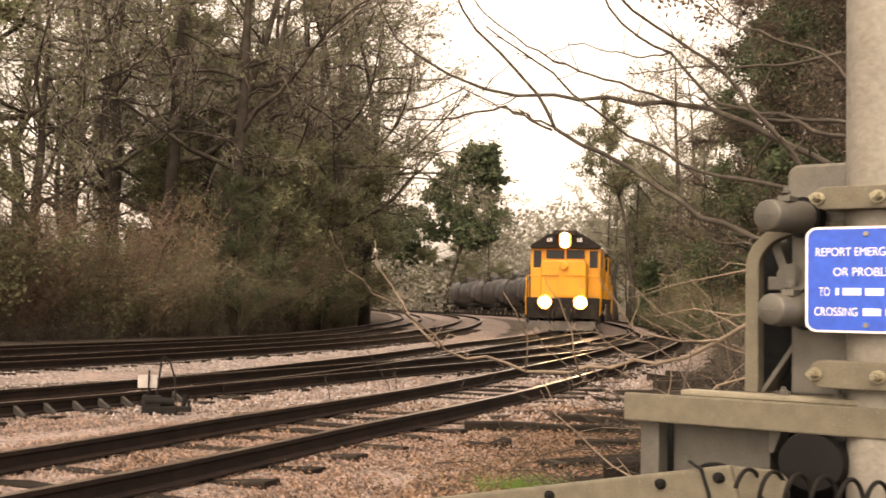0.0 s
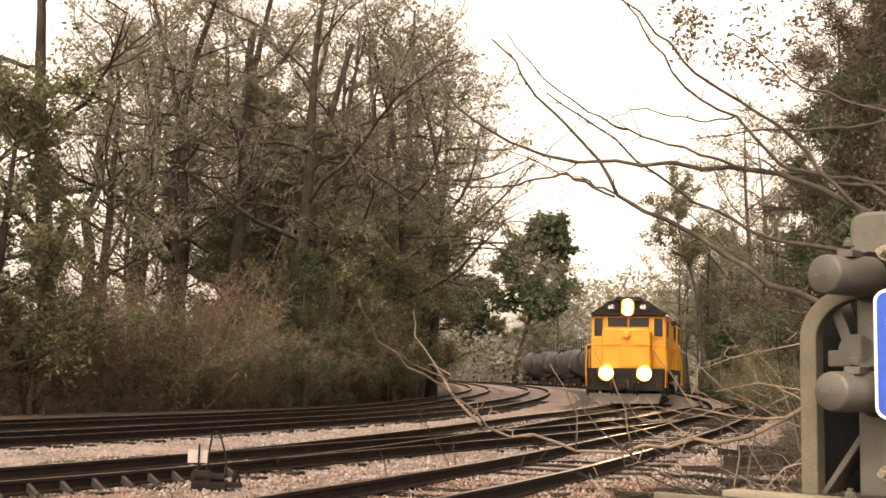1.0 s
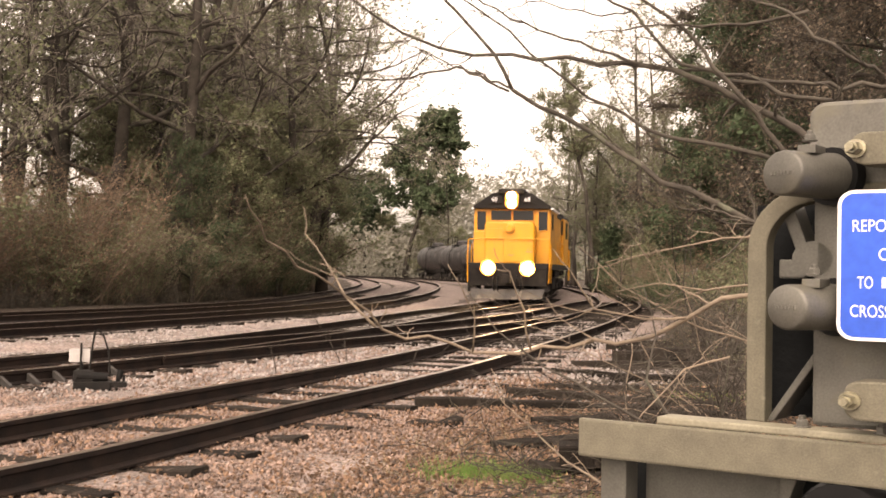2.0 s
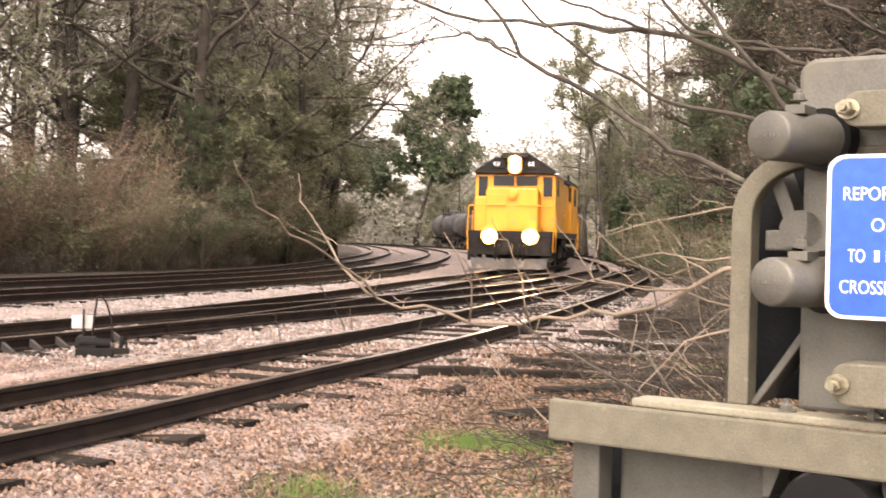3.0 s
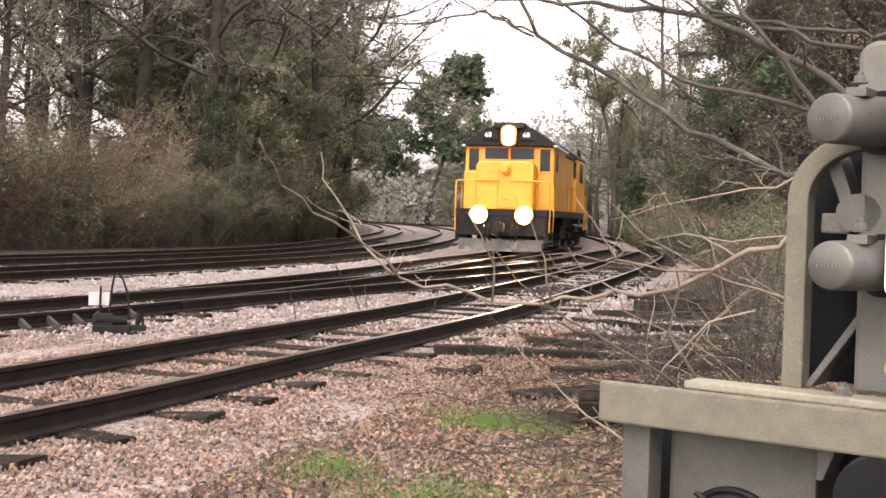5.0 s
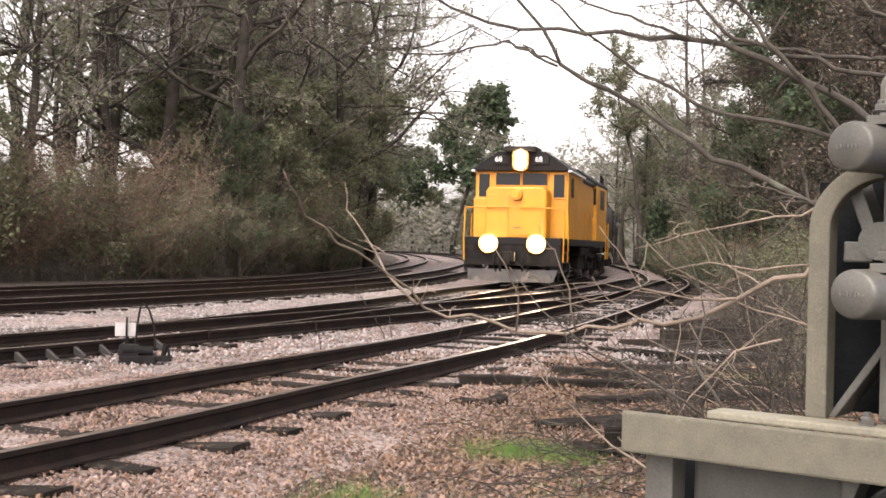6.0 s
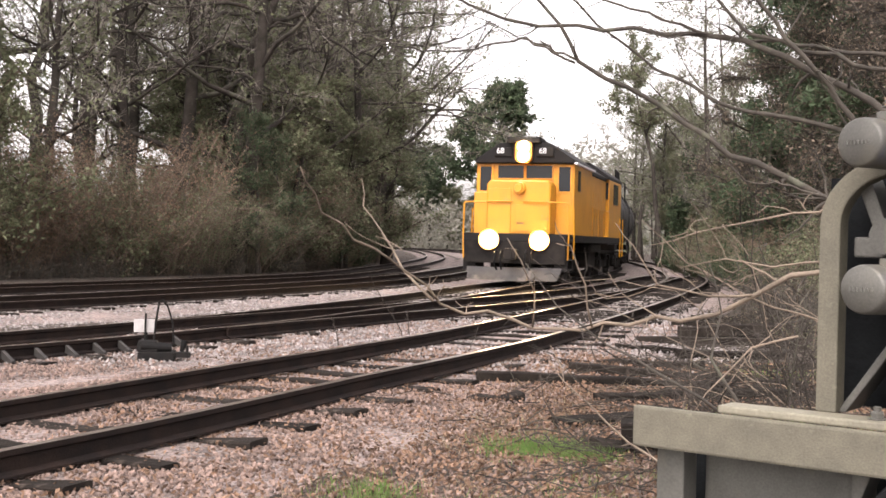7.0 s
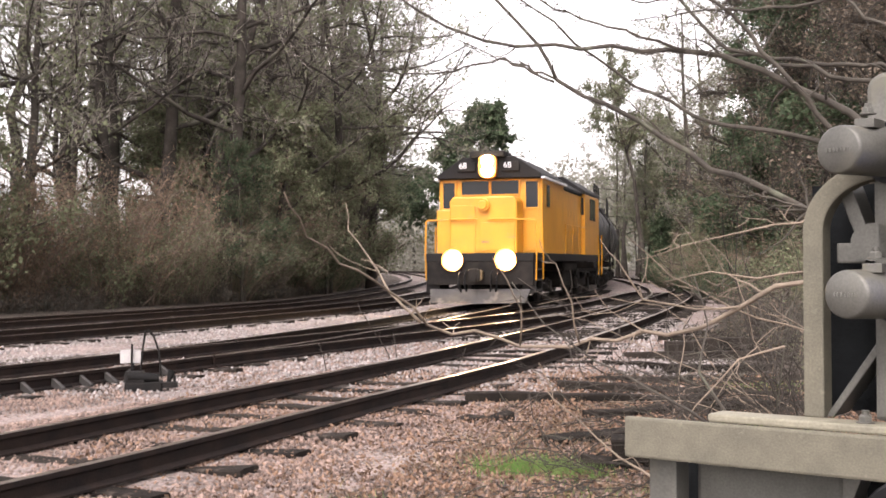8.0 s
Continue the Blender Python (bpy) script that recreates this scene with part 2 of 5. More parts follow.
# ---------------------------------------------------------------- ground and tracks (top of rail is z = 0)
GAUGE = 1.50
TRAIN_LINE = [(-12.64, 0.7), (-10.15, 5.1), (-7.38, 10.35), (-4.98, 14.27), (-3.25, 18), (-1.73, 22.66), (-0.35, 27.37), (1.25, 33.8), (2.1, 36.95), (2.78, 39.2), (3.55, 42), (4.25, 44.6), (4.95, 47.4), (5.7, 50.6), (7.7, 60), (10.2, 75), (11.6, 92), (11.4, 110), (9.6, 130), (6.2, 150), (1, 172), (-6, 196), (-15, 222)]
NEAR_LINE = [(-9.18, -4.76), (-6.43, 0.59), (-4.19, 5.12), (-2.88, 7.86), (-2.25, 9.32), (-1.29, 11.71), (-0.34, 13.95), (0.82, 17), (2.8, 23.01), (5.37, 31.38), (8.71, 43.76), (10.4, 52.8), (11.8, 62.5), (13.4, 77), (15, 95), (16, 120)]
CROSS_LINE = [(-3.61, 17), (-2.42, 19.35), (-0.87, 22.26), (0.46, 24.8), (1.7, 27.46), (3.04, 30.45), (5.39, 36.85), (8.14, 46.74), (10, 53.2), (11.5, 62.3)]
FAR_LINE = [(-15.6, 8.67), (-12.23, 14.33), (-7.99, 22.42), (-6.69, 25.17), (-5.06, 29.13), (-2.9, 35.32), (-0.9, 43.5), (0.35, 51.5), (2.0, 65), (3.5, 85), (4.1, 105), (3.5, 125), (1.8, 150), (-3, 178), (-10, 210)]
BACK_LINE = [(-18.14, 13.14), (-13.97, 19.57), (-9.93, 27.74), (-6.18, 36.01), (-4.04, 43.62), (-2.8, 54), (-1.5, 70), (-0.7, 90), (-0.9, 112), (-2.4, 140), (-6, 178), (-14, 215)]
PROFILE = [(-0.036, 0), (0.036, 0), (0.036, -0.035), (0.01, -0.05), (0.01, -0.125), (0.07, -0.145), (0.07, -0.16), (-0.07, -0.16), (-0.07, -0.145), (-0.01, -0.125), (-0.01, -0.05), (-0.036, -0.035)]


def rail_shape(line, mats=True):
    me = bpy.data.meshes.new("rail")
    n, v, f, idx = len(PROFILE), [], [], []
    for i, p in enumerate(line):
        d = (line[min(i + 1, len(line) - 1)] - line[max(i - 1, 0)]).normalized()
        s = Vector((d.y, -d.x, 0))
        v += [tuple(p + s * a + Vector((0, 0, b))) for a, b in PROFILE]
        if i:
            for j in range(n):
                a, b = (i - 1) * n + j, (i - 1) * n + (j + 1) % n
                f.append((a, b, b + n, a + n))
                idx.append(1 if j == 0 else 0)
    f += [tuple(range(n)), tuple(range(len(v) - 1, len(v) - n - 1, -1))]
    idx += [0, 0]
    me.from_pydata(v, [], f)
    me.materials.append(M["rail_rust"])
    me.materials.append(M["rail_head"])
    me.polygons.foreach_set("material_index", idx)
    return me


def ground_height(x, y):
    """Rolling ballast and soil, a little lower than the ties."""
    return -0.25 + 0.035 * noise.noise((x * 0.35, y * 0.35, 0)) + 0.02 * noise.noise((x * 1.3, y * 1.3, 4))


def build_ground():
    xs = np.concatenate([np.linspace(-900, -60, 8), np.linspace(-50, -12, 24), np.linspace(-11.7, 12, 120), np.linspace(13, 50, 24), np.linspace(60, 900, 8)])
    ys = np.concatenate([np.linspace(-900, -20, 8), np.linspace(-15, -1, 10), np.linspace(-0.6, 40, 180), np.linspace(42, 110, 34), np.linspace(125, 1800, 10)])
    s = Shape()
    s.v = [(x, y, ground_height(x, y)) for y in ys for x in xs]
    w = len(xs)
    s.f = [(j * w + i, j * w + i + 1, (j + 1) * w + i + 1, (j + 1) * w + i) for j in range(len(ys) - 1) for i in range(w - 1)]
    tagged(part("ground", s, "earth", smooth="all", kind="structure"), label="brown earth with dead leaves and thin grass", category="ground")


def build_bed(name, line, half, lift, mat, label):
    """A bank of ballast under a track, with shoulders that slope into the soil."""
    s, cols = Shape(), (-half - 0.9, -half - 0.2, -half * 0.5, 0, half * 0.5, half + 0.2, half + 0.9)
    rise = (-0.34, lift - 0.03, lift, lift - 0.005, lift, lift - 0.03, -0.34)
    for i, p in enumerate(line):
        d = (line[min(i + 1, len(line) - 1)] - line[max(i - 1, 0)]).normalized()
        for c, r in zip(cols, rise):
            q = p + Vector((-d.y, d.x, 0)) * (c + 0.18 * noise.noise((p.x * 0.8, p.y * 0.8, c)))
            s.v.append((q.x, q.y, r + 0.035 * noise.noise((q.x * 1.7, q.y * 1.7, 2))))
        if i:
            for j in range(len(cols) - 1):
                a = (i - 1) * len(cols) + j
                s.f.append((a, a + 1, a + 1 + len(cols), a + len(cols)))
    return tagged(part(name, s, mat, smooth="all", kind="structure"), label=label, category="ballast")


def tie_shapes():
    out = []
    for k in range(4):
        s, r = Shape(), random.Random(k)
        n = 6
        for i in range(n):
            y = -1.3 + 2.6 * i / (n - 1)
            w, h = 0.115 + r.uniform(-0.028, 0.016), r.uniform(-0.035, 0.008)
            s.v += [(-w, y, -0.18), (w, y, -0.18), (w, y, h - 0.012), (w - 0.02, y, h), (-w + 0.02, y, h), (-w, y, h - 0.012)]
            if i:
                s.f += [((i - 1) * 6 + j, (i - 1) * 6 + (j + 1) % 6, i * 6 + (j + 1) % 6, i * 6 + j) for j in range(6)]
        s.f += [tuple(range(5, -1, -1)), tuple(range(6 * (n - 1), 6 * n))]
        out.append(s.mesh("tie", "tie"))
    return out


TIES = tie_shapes()


def build_track(name, points, label, ties=(0, 40), rails=(1, -1), tie_long=1.0):
    line = spline(points, 0.4)
    track = empty(name, label=label, category="railway track", kind="structure")
    for side in rails:
        part("rail", rail_shape(beside(line, side * GAUGE / 2)), None, track, "rusted steel rail with a worn shiny head")
    r, run, last = random.Random(len(points)), 0.0, line[0]
    for i, p in enumerate(line[1:-1], 1):
        run += (p - last).length
        last = p
        if run >= 0.54:
            run = 0.0
            if p.length < ties[1] and p.y > ties[0]:
                d = (line[i + 1] - line[i - 1]).normalized()
                at = pose(p.x, p.y, p.z - 0.153, 0, r.uniform(-1, 1), math.degrees(math.atan2(d.y, d.x)) + r.uniform(-2.5, 2.5))
                part("tie", r.choice(TIES), None, track, at=at @ Matrix.Diagonal((1, r.uniform(0.92, 1.06) * tie_long, 1, 1)))
    return track


def build_turnout():
    """Closing rails and point blades where the two middle tracks part, with heel braces along the stock rail."""
    brace = empty("rail_brace_set", label="row of rusted iron braces against the rail foot", category="rail brace")
    line = beside(spline(TRAIN_LINE, 0.2), -GAUGE / 2)
    for i in range(0, len(line) - 1):
        p = line[i]
        if -5.4 < p.x < -3.4 and i % 2 == 0:
            d = (line[i + 1] - line[i - 1]).normalized()
            s = Shape().prism([(0, -0.02, -0.15), (0, -0.20, -0.17), (0, -0.20, -0.145), (0, -0.03, -0.04)], (0.05, 0, 0))
            part("brace", s, "plow", brace, at=pose(p.x, p.y, 0, 0, 0, math.degrees(math.atan2(d.y, d.x))))


def scatter_stones(name, mat, count, pick, size, seed, label):
    """Loose stones: low rough lumps, each its own island in one mesh."""
    r, s = random.Random(seed), Shape()
    while count:
        x, y = pick(r)
        if x is None:
            continue
        count -= 1
        k = size * r.uniform(0.55, 1.5)
        z = ground_height(x, y) + bed_height(x, y) + k * 0.25
        m = Matrix.Translation((x, y, z)) @ Euler((r.uniform(0, 6), r.uniform(0, 6), r.uniform(0, 6))).to_matrix().to_4x4()
        c = [Vector((r.uniform(0.6, 1.1) * a, r.uniform(0.6, 1.1) * b, r.uniform(0.5, 0.9) * d)) * k for a, b, d in ((1, 0, 0), (-1, 0, 0), (0, 1, 0), (0, -1, 0), (0, 0, 1), (0, 0, -1))]
        s.add([m @ p for p in c], [(0, 2, 4), (2, 1, 4), (1, 3, 4), (3, 0, 4), (2, 0, 5), (1, 2, 5), (3, 1, 5), (0, 3, 5)])
    tagged(part(name, s, mat, kind="stuff"), label=label, category="gravel")


LINES = [np.array([p[:2] for p in spline(q, 0.4)]) for q in (NEAR_LINE, TRAIN_LINE, CROSS_LINE, FAR_LINE, BACK_LINE)]


def line_gap(x, y):
    return min(np.min(np.hypot(q[:, 0] - x, q[:, 1] - y)) for q in LINES)


def bed_height(x, y):
    g = line_gap(x, y)
    return 0.055 if g < 1.75 else max(0.0, 0.055 - (g - 1.75) * 0.07)


build_ground()
build_bed("ballast_bed_near", spline(NEAR_LINE, 0.5), 1.75, -0.192, "ballast", "pinkish crushed stone ballast under the near track")
build_bed("ballast_bed_middle", spline(TRAIN_LINE, 0.5), 2.3, -0.200, "ballast", "grey crushed stone ballast under the train's track")
build_bed("ballast_bed_cross", spline(CROSS_LINE, 0.5), 1.7, -0.202, "ballast", "grey crushed stone ballast at the turnout")
build_bed("ballast_bed_far", spline(FAR_LINE, 0.5), 2.4, -0.198, "ballast", "pale crushed stone ballast under the far track")
build_bed("ballast_bed_back", spline(BACK_LINE, 0.5), 1.3, -0.204, "ballast", "crushed stone ballast beside the woods")
build_track("track_near", NEAR_LINE, "near rusty railway track on weathered wooden ties", (2, 56))
build_track("track_train", TRAIN_LINE, "railway track that the train runs on", (4, 62))
build_track("track_cross", CROSS_LINE, "diverging railway track of the turnout", (22, 52))
build_track("track_far", FAR_LINE, "far railway track on pale ballast", (16, 64))
build_track("track_back", BACK_LINE, "rusty railway track along the woods", (19, 64))
build_turnout()


# ---------------------------------------------------------------- train
TRAIN = spline(TRAIN_LINE[::-1], 0.05)[::-1]
TRAIN_RUN = np.concatenate([[0], np.cumsum([(b - a).length for a, b in zip(TRAIN, TRAIN[1:])])])
FRONT_ZERO = TRAIN_RUN[min(range(len(TRAIN)), key=lambda i: (TRAIN[i] - Vector((1.25, 33.8, 0))).length)]
BEHIND = [(0.5 * k, 0.4 + 2.25 * (8 - 0.5 * k)) for k in range(17)]


def on_line(run):
    return Vector([float(np.interp(run, TRAIN_RUN, [p[k] for p in TRAIN])) for k in (0, 1, 2)])


def vehicle_pose(front, a, b):
    """The pose of a vehicle whose front end is at that run of the line and whose bogies are a and b behind it."""
    p, q = on_line(front + a), on_line(front + b)
    d = (p - q).normalized()
    side = Vector((0, 0, 1)).cross(d).normalized()
    up = d.cross(side)
    o = p + d * a
    return Matrix(((d.x, side.x, up.x, o.x), (d.y, side.y, up.y, o.y), (d.z, side.z, up.z, o.z), (0, 0, 0, 1)))


def wheelset(parent, x, r=0.48):
    s = Shape()
    for side in (-1, 1):
        s.tube([(0, side * 0.66, 0), (0, side * 0.69, 0), (0, side * 0.691, 0), (0, side * 0.80, 0)], [r + 0.03, r + 0.03, r, r - 0.01], 24)
        s.tube([(0, side * 0.80, 0), (0, side * 0.83, 0)], [r * 0.45, r * 0.4], 12)
    s.tube([(0, -0.66, 0), (0, 0.66, 0)], 0.09, 10)
    for k in range(6):
        a = k * math.pi / 3
        for side in (-1, 1):
            s.box((-0.03, side * 0.8 - 0.012, 0.2), (0.03, side * 0.8 + 0.012, r - 0.08), Matrix.Rotation(a, 4, "Y"))
    return part("wheelset", s, "plow", parent, "worn steel wheels on an axle", smooth=True, at=pose(x, 0, r))


def bogie(parent, x, gap=2.6):
    s = Shape()
    for side in (-1, 1):
        y = side * 0.98
        s.prism([(-gap / 2 - 0.45, y, 0.42), (-gap / 2 - 0.45, y, 0.66), (-gap / 2 + 0.3, y, 0.78), (-0.5, y, 0.62), (0.5, y, 0.62), (gap / 2 - 0.3, y, 0.78), (gap / 2 + 0.45, y, 0.66), (gap / 2 + 0.45, y, 0.42), (0.5, y, 0.36), (-0.5, y, 0.36)], (0, side * 0.14, 0))
        for k in (-1, 1):
            s.box((k * gap / 2 - 0.17, y - 0.02, 0.3), (k * gap / 2 + 0.17, y + side * 0.22, 0.66))
        for k in (-0.22, 0, 0.22):
            s.tube([(k, y + side * 0.08, 0.36), (k, y + side * 0.08, 0.62)], 0.075, 8)
    s.box((-0.3, -0.9, 0.5), (0.3, 0.9, 0.8))
    return part("bogie", s, "underframe", parent, "black cast bogie frame", bevel=0.012, at=pose(x, 0, 0))


def text_mesh(word, size, mat, depth=0.002):
    c = bpy.data.curves.new("lettering", "FONT")
    c.body, c.size, c.extrude, c.align_x, c.align_y = word, size, depth, "CENTER", "CENTER"
    ob = bpy.data.objects.new("lettering", c)
    scene.collection.objects.link(ob)
    me = bpy.data.meshes.new_from_object(ob.evaluated_get(bpy.context.evaluated_depsgraph_get()))
    bpy.data.objects.remove(ob)
    me.materials.clear()
    me.materials.append(M[mat])
    return me


FACE_FRONT = Matrix(((0, 0, 1, 0), (1, 0, 0, 0), (0, 1, 0, 0), (0, 0, 0, 1)))


def frame_ring(s, x, y0, y1, z0, z1, w, d=0.04):
    """A raised window frame on a face across the vehicle."""
    s.box((x - 0.01, y0 - w, z0 - w), (x + d, y0, z1 + w)).box((x - 0.01, y1, z0 - w), (x + d, y1 + w, z1 + w))
    s.box((x - 0.01, y0, z0 - w), (x + d, y1, z0)).box((x - 0.01, y0, z1), (x + d, y1, z1 + w))


def rounded_front(wide, high, r, z):
    """A rounded upright outline across the vehicle, about the height z."""
    pts = []
    for cy, cz, a0 in ((wide - r, high - r, 0), (r - wide, high - r, 90), (r - wide, r - high, 180), (wide - r, r - high, 270)):
        pts += [(-1.16, cy + r * math.cos(radians(a0 + 15 * k)), z + cz + r * math.sin(radians(a0 + 15 * k))) for k in range(7)]
    return pts


def lengthen(ob):
    """Draws the body out behind the pilot to the full length of a road locomotive."""
    for v in ob.data.vertices:
        if v.co.x < -0.6:
            v.co.x = -0.6 + (v.co.x + 0.6) * 1.86


def build_locomotive():
    """Front coupler face at x = 0, the body behind it (-x), z from the rail."""
    loco = empty("diesel_locomotive", label="yellow diesel locomotive with black roof and lit headlights", category="locomotive")
    fw = 1.56
    # deck and underframe
    s = Shape().box((-8.7, -1.56, 1.28), (-0.25, 1.56, 1.52))
    part("deck", s, "black_paint", loco, "black deck sill", bevel=0.02)
    s = Shape().box((-5.15, -1.3, 0.4), (-4.05, 1.3, 1.28)).box((-5.4, -1.45, 0.95), (-3.8, 1.45, 1.28))
    part("fuel_tank", s, "underframe", loco, "grimy black fuel tank", bevel=0.08)
    # pilot with plough
    s = Shape().box((-0.42, -1.54, 0.62), (-0.27, 1.54, 1.5))
    part("pilot", s, "underframe", loco, "dark pilot sheet", bevel=0.015)
    s = Shape().prism([(-0.3, -1.4, 0.44), (0.0, -1.25, 0.12), (0.14, 0, 0.10), (0.0, 1.25, 0.12), (-0.3, 1.4, 0.44), (-0.22, 0, 0.44)], (-0.06, 0, 0))
    s.add([(-0.32, -1.46, 0.5), (-0.32, 1.46, 0.5), (0.04, 1.36, 0.12), (0.18, 0, 0.1), (0.04, -1.36, 0.12), (-0.1, 0, 0.5)], [(0, 4, 3, 5), (5, 3, 2, 1)])
    part("snow_plough", s, "plow", loco, "scuffed grey steel plough")
    s = Shape().box((-0.3, -0.14, 0.78), (0.12, 0.14, 1.02)).box((0.08, -0.18, 0.72), (0.34, 0.05, 1.08)).box((0.16, 0.05, 0.74), (0.34, 0.17, 1.06))
    part("coupler", s, "underframe", loco, "rust-dark knuckle coupler", bevel=0.03)
    for y in (-0.55, -0.38, 0.38, 0.55):
        s = Shape().tube([(-0.27, y, 1.0), (-0.08, y, 0.92), (-0.04, y, 0.6), (-0.12, y * 0.9, 0.42)], 0.028, 8)
        part("air_hose", s, "rubber", loco, "black air hose", smooth=True)
    # steps at the corners
    for side in (-1, 1):
        s = Shape().box((-1.09, side * 1.2, 0.4), (-1.05, side * 1.6, 1.5)).box((-0.45, side * 1.2, 0.4), (-0.41, side * 1.6, 1.5)).box((-1.09, side * 1.2, 0.4), (-0.41, side * 1.22, 1.5))
        well = part("step_well", s, "black_paint", loco, "black steel boarding step well")
        for z in (0.45, 0.75, 1.05, 1.35):
            part("step", Shape().box((-1.05, side * 1.2, z - 0.02), (-0.45, side * 1.6, z + 0.02)), "plow", well)
        s = Shape().tube([(-0.42, side * 1.6, 0.75), (-0.42, side * 1.62, 1.5), (-0.42, side * 1.6, 2.42), (-0.42, side * 1.55, 2.46), (-0.42, side * 0.95, 2.47)], 0.025, 8)
        part("grab_rail", s, "yellow", loco, "yellow grab rail", smooth=True)
        for x in (-1.1, -7.9, -8.4):
            s = Shape().tube([(x, side * 1.6, 0.75), (x, side * 1.62, 1.5), (x, side * 1.6, 2.3)], 0.025, 8)
            part("grab_rail", s, "yellow", loco, "yellow grab rail", smooth=True)
    # short nose
    s = Shape().prism([(-0.75, -1.02, 1.5), (-0.75, 0.98, 1.5), (-0.75, 0.98, 3.02), (-0.75, 0.88, 3.16), (-0.75, -0.92, 3.16), (-0.75, -1.02, 3.02)], (-1.5, 0, 0))
    part("side_shield", Shape().box((-1.25, -1.5, 1.5), (-0.95, -0.98, 2.8)), "yellow", loco, "yellow walkway shield", bevel=0.03)
    nose = part("nose", s, "yellow", loco, "yellow short nose", bevel=0.05)
    s = Shape().tube([(-0.76, 0.0, 2.9), (-0.66, 0.0, 2.9)], [0.2, 0.18], 20).tube([(-0.66, 0.0, 2.9), (-0.62, 0.0, 2.9)], [0.14, 0.12], 20)
    part("headlight_cover", s, "yellow", nose, "round yellow blanking cover", smooth=True)
    for y0, y1 in ((-0.98, -0.2), (0.15, 0.94)):
        s = Shape().tube([(-0.7, y0, 2.5), (-0.69, y1, 2.5)], 0.02, 8)
        for y in (y0, y1):
            s.tube([(-0.78, y, 2.5), (-0.69, y, 2.5)], 0.02, 6)
        part("hand_rail", s, "yellow", nose, "yellow hand rail", smooth=True)
    s = Shape().box((-0.76, -0.98, 1.52), (-0.735, -0.25, 2.9)).box((-0.755, -0.1, 1.6), (-0.735, 0.9, 2.4))
    part("nose_door", s, "yellow", nose, bevel=0.01)
    for lo, hi in (((-0.77, -0.06, 1.82), (-0.735, 0.16, 1.87)), ((-0.77, 0.66, 1.95), (-0.735, 0.9, 2.0)), ((-0.76, 0.7, 2.05), (-0.735, 0.74, 2.1))):
        part("latch", Shape().box(lo, hi), "white", nose, "small worn latch")
    # cab
    roof = [(0, -fw, 3.72), (0, fw, 3.72), (0, fw, 3.84), (0, 0.78, 4.36), (0, -0.78, 4.36), (0, -fw, 3.84)]
    s = Shape().box((-3.4, -fw, 1.5), (-1.25, fw, 3.74))
    cab = part("cab", s, "yellow", loco, "yellow cab", bevel=0.03)
    s = Shape().prism([(-1.12, y, z) for _, y, z in roof], (-2.35, 0, 0))
    part("cab_roof", s, "black_paint", loco, "black sloped cab roof", bevel=0.03)
    s = Shape().box((-1.6, -0.52, 4.34), (-1.02, 0.52, 4.52)).box((-1.5, -0.62, 4.36), (-1.2, 0.62, 4.44))
    part("roof_box", s, "black_paint", loco, "black headlight box", bevel=0.03)
    # the headlight's halo is put into the bezel's orange colour
    s = Shape().prism(rounded_front(0.27, 0.36, 0.2, 4.07), (0.14, 0, 0))
    bezel = part("headlight_bezel", s, "reflector", loco, "warm metal headlight bezel", bevel=0.015)
    for z in (3.925, 4.215):
        s = Shape().tube([(-1.03, 0, z), (-0.995, 0, z), (-0.975, 0, z)], [0.175, 0.165, 0.1], 24)
        part("headlight", s, "lamp_top", bezel, "blazing warm white headlight", smooth=True)
    for y in (-0.66, 0.66):
        s = Shape().box((-1.13, y - 0.27, 3.93), (-1.085, y + 0.27, 4.2))
        board = part("number_board", s, "black_paint", loco, "black number board", bevel=0.01)
        part("number", text_mesh("68", 0.24, "sign_white"), None, board, "white number 68", at=Matrix.Translation((-1.08, y, 4.06)) @ FACE_FRONT)
    # front windows: a tall one each side, two windscreens between
    for y0, y1, z0, z1 in ((-1.43, -1.07, 2.86, 3.62), (1.07, 1.43, 2.86, 3.62), (-0.86, -0.04, 3.26, 3.66), (0.04, 0.86, 3.26, 3.66)):
        s = Shape()
        frame_ring(s, -1.25, y0, y1, z0, z1, 0.05 if z0 < 3.2 else 0.03, 0.035)
        window = part("window", s, "yellow", loco, "yellow window frame", bevel=0.008)
        part("pane", Shape().box((-1.26, y0 - 0.01, z0 - 0.01), (-1.235, y1 + 0.01, z1 + 0.01)), "glass", window, "dark window glass")
    s = Shape().box((-1.26, 1.03, 1.6), (-1.232, 1.48, 2.8)).box((-1.262, 1.4, 2.2), (-1.225, 1.43, 2.3))
    part("cab_door", s, "yellow", loco, bevel=0.008)
    for side in (-1, 1):
        y = side * fw
        s = Shape().box((-1.85, min(y, y + side * 0.03), 2.9), (-1.62, max(y, y + side * 0.03), 3.55))
        part("side_window", s, "glass", loco, "dark side window", bevel=0.005)
        s = Shape().box((-3.4, min(y, y + side * 0.1), 3.70), (-1.15, max(y, y + side * 0.1), 3.76))
        part("gutter", s, "sign_white", loco, "pale rain gutter")
        # ditch lights
        s = Shape().box((-0.55, side * 0.77 - 0.29, 1.04), (-0.27, side * 0.77 + 0.29, 1.52))
        box = part("ditch_light_box", s, "black_paint", loco, bevel=0.02)
        # added orange bowl and oversize lens stand in for the lamp's bloom
        s = Shape().tube([(-0.28, side * 0.77, 1.32), (-0.17, side * 0.77, 1.32)], [0.31, 0.31], 28, False).tube([(-0.26, side * 0.77, 1.32), (-0.23, side * 0.77, 1.32), (-0.17, side * 0.77, 1.32)], [0.18, 0.22, 0.31], 28, False)
        part("ditch_light_bowl", s, "reflector", box, "warm reflector bowl", smooth=True)
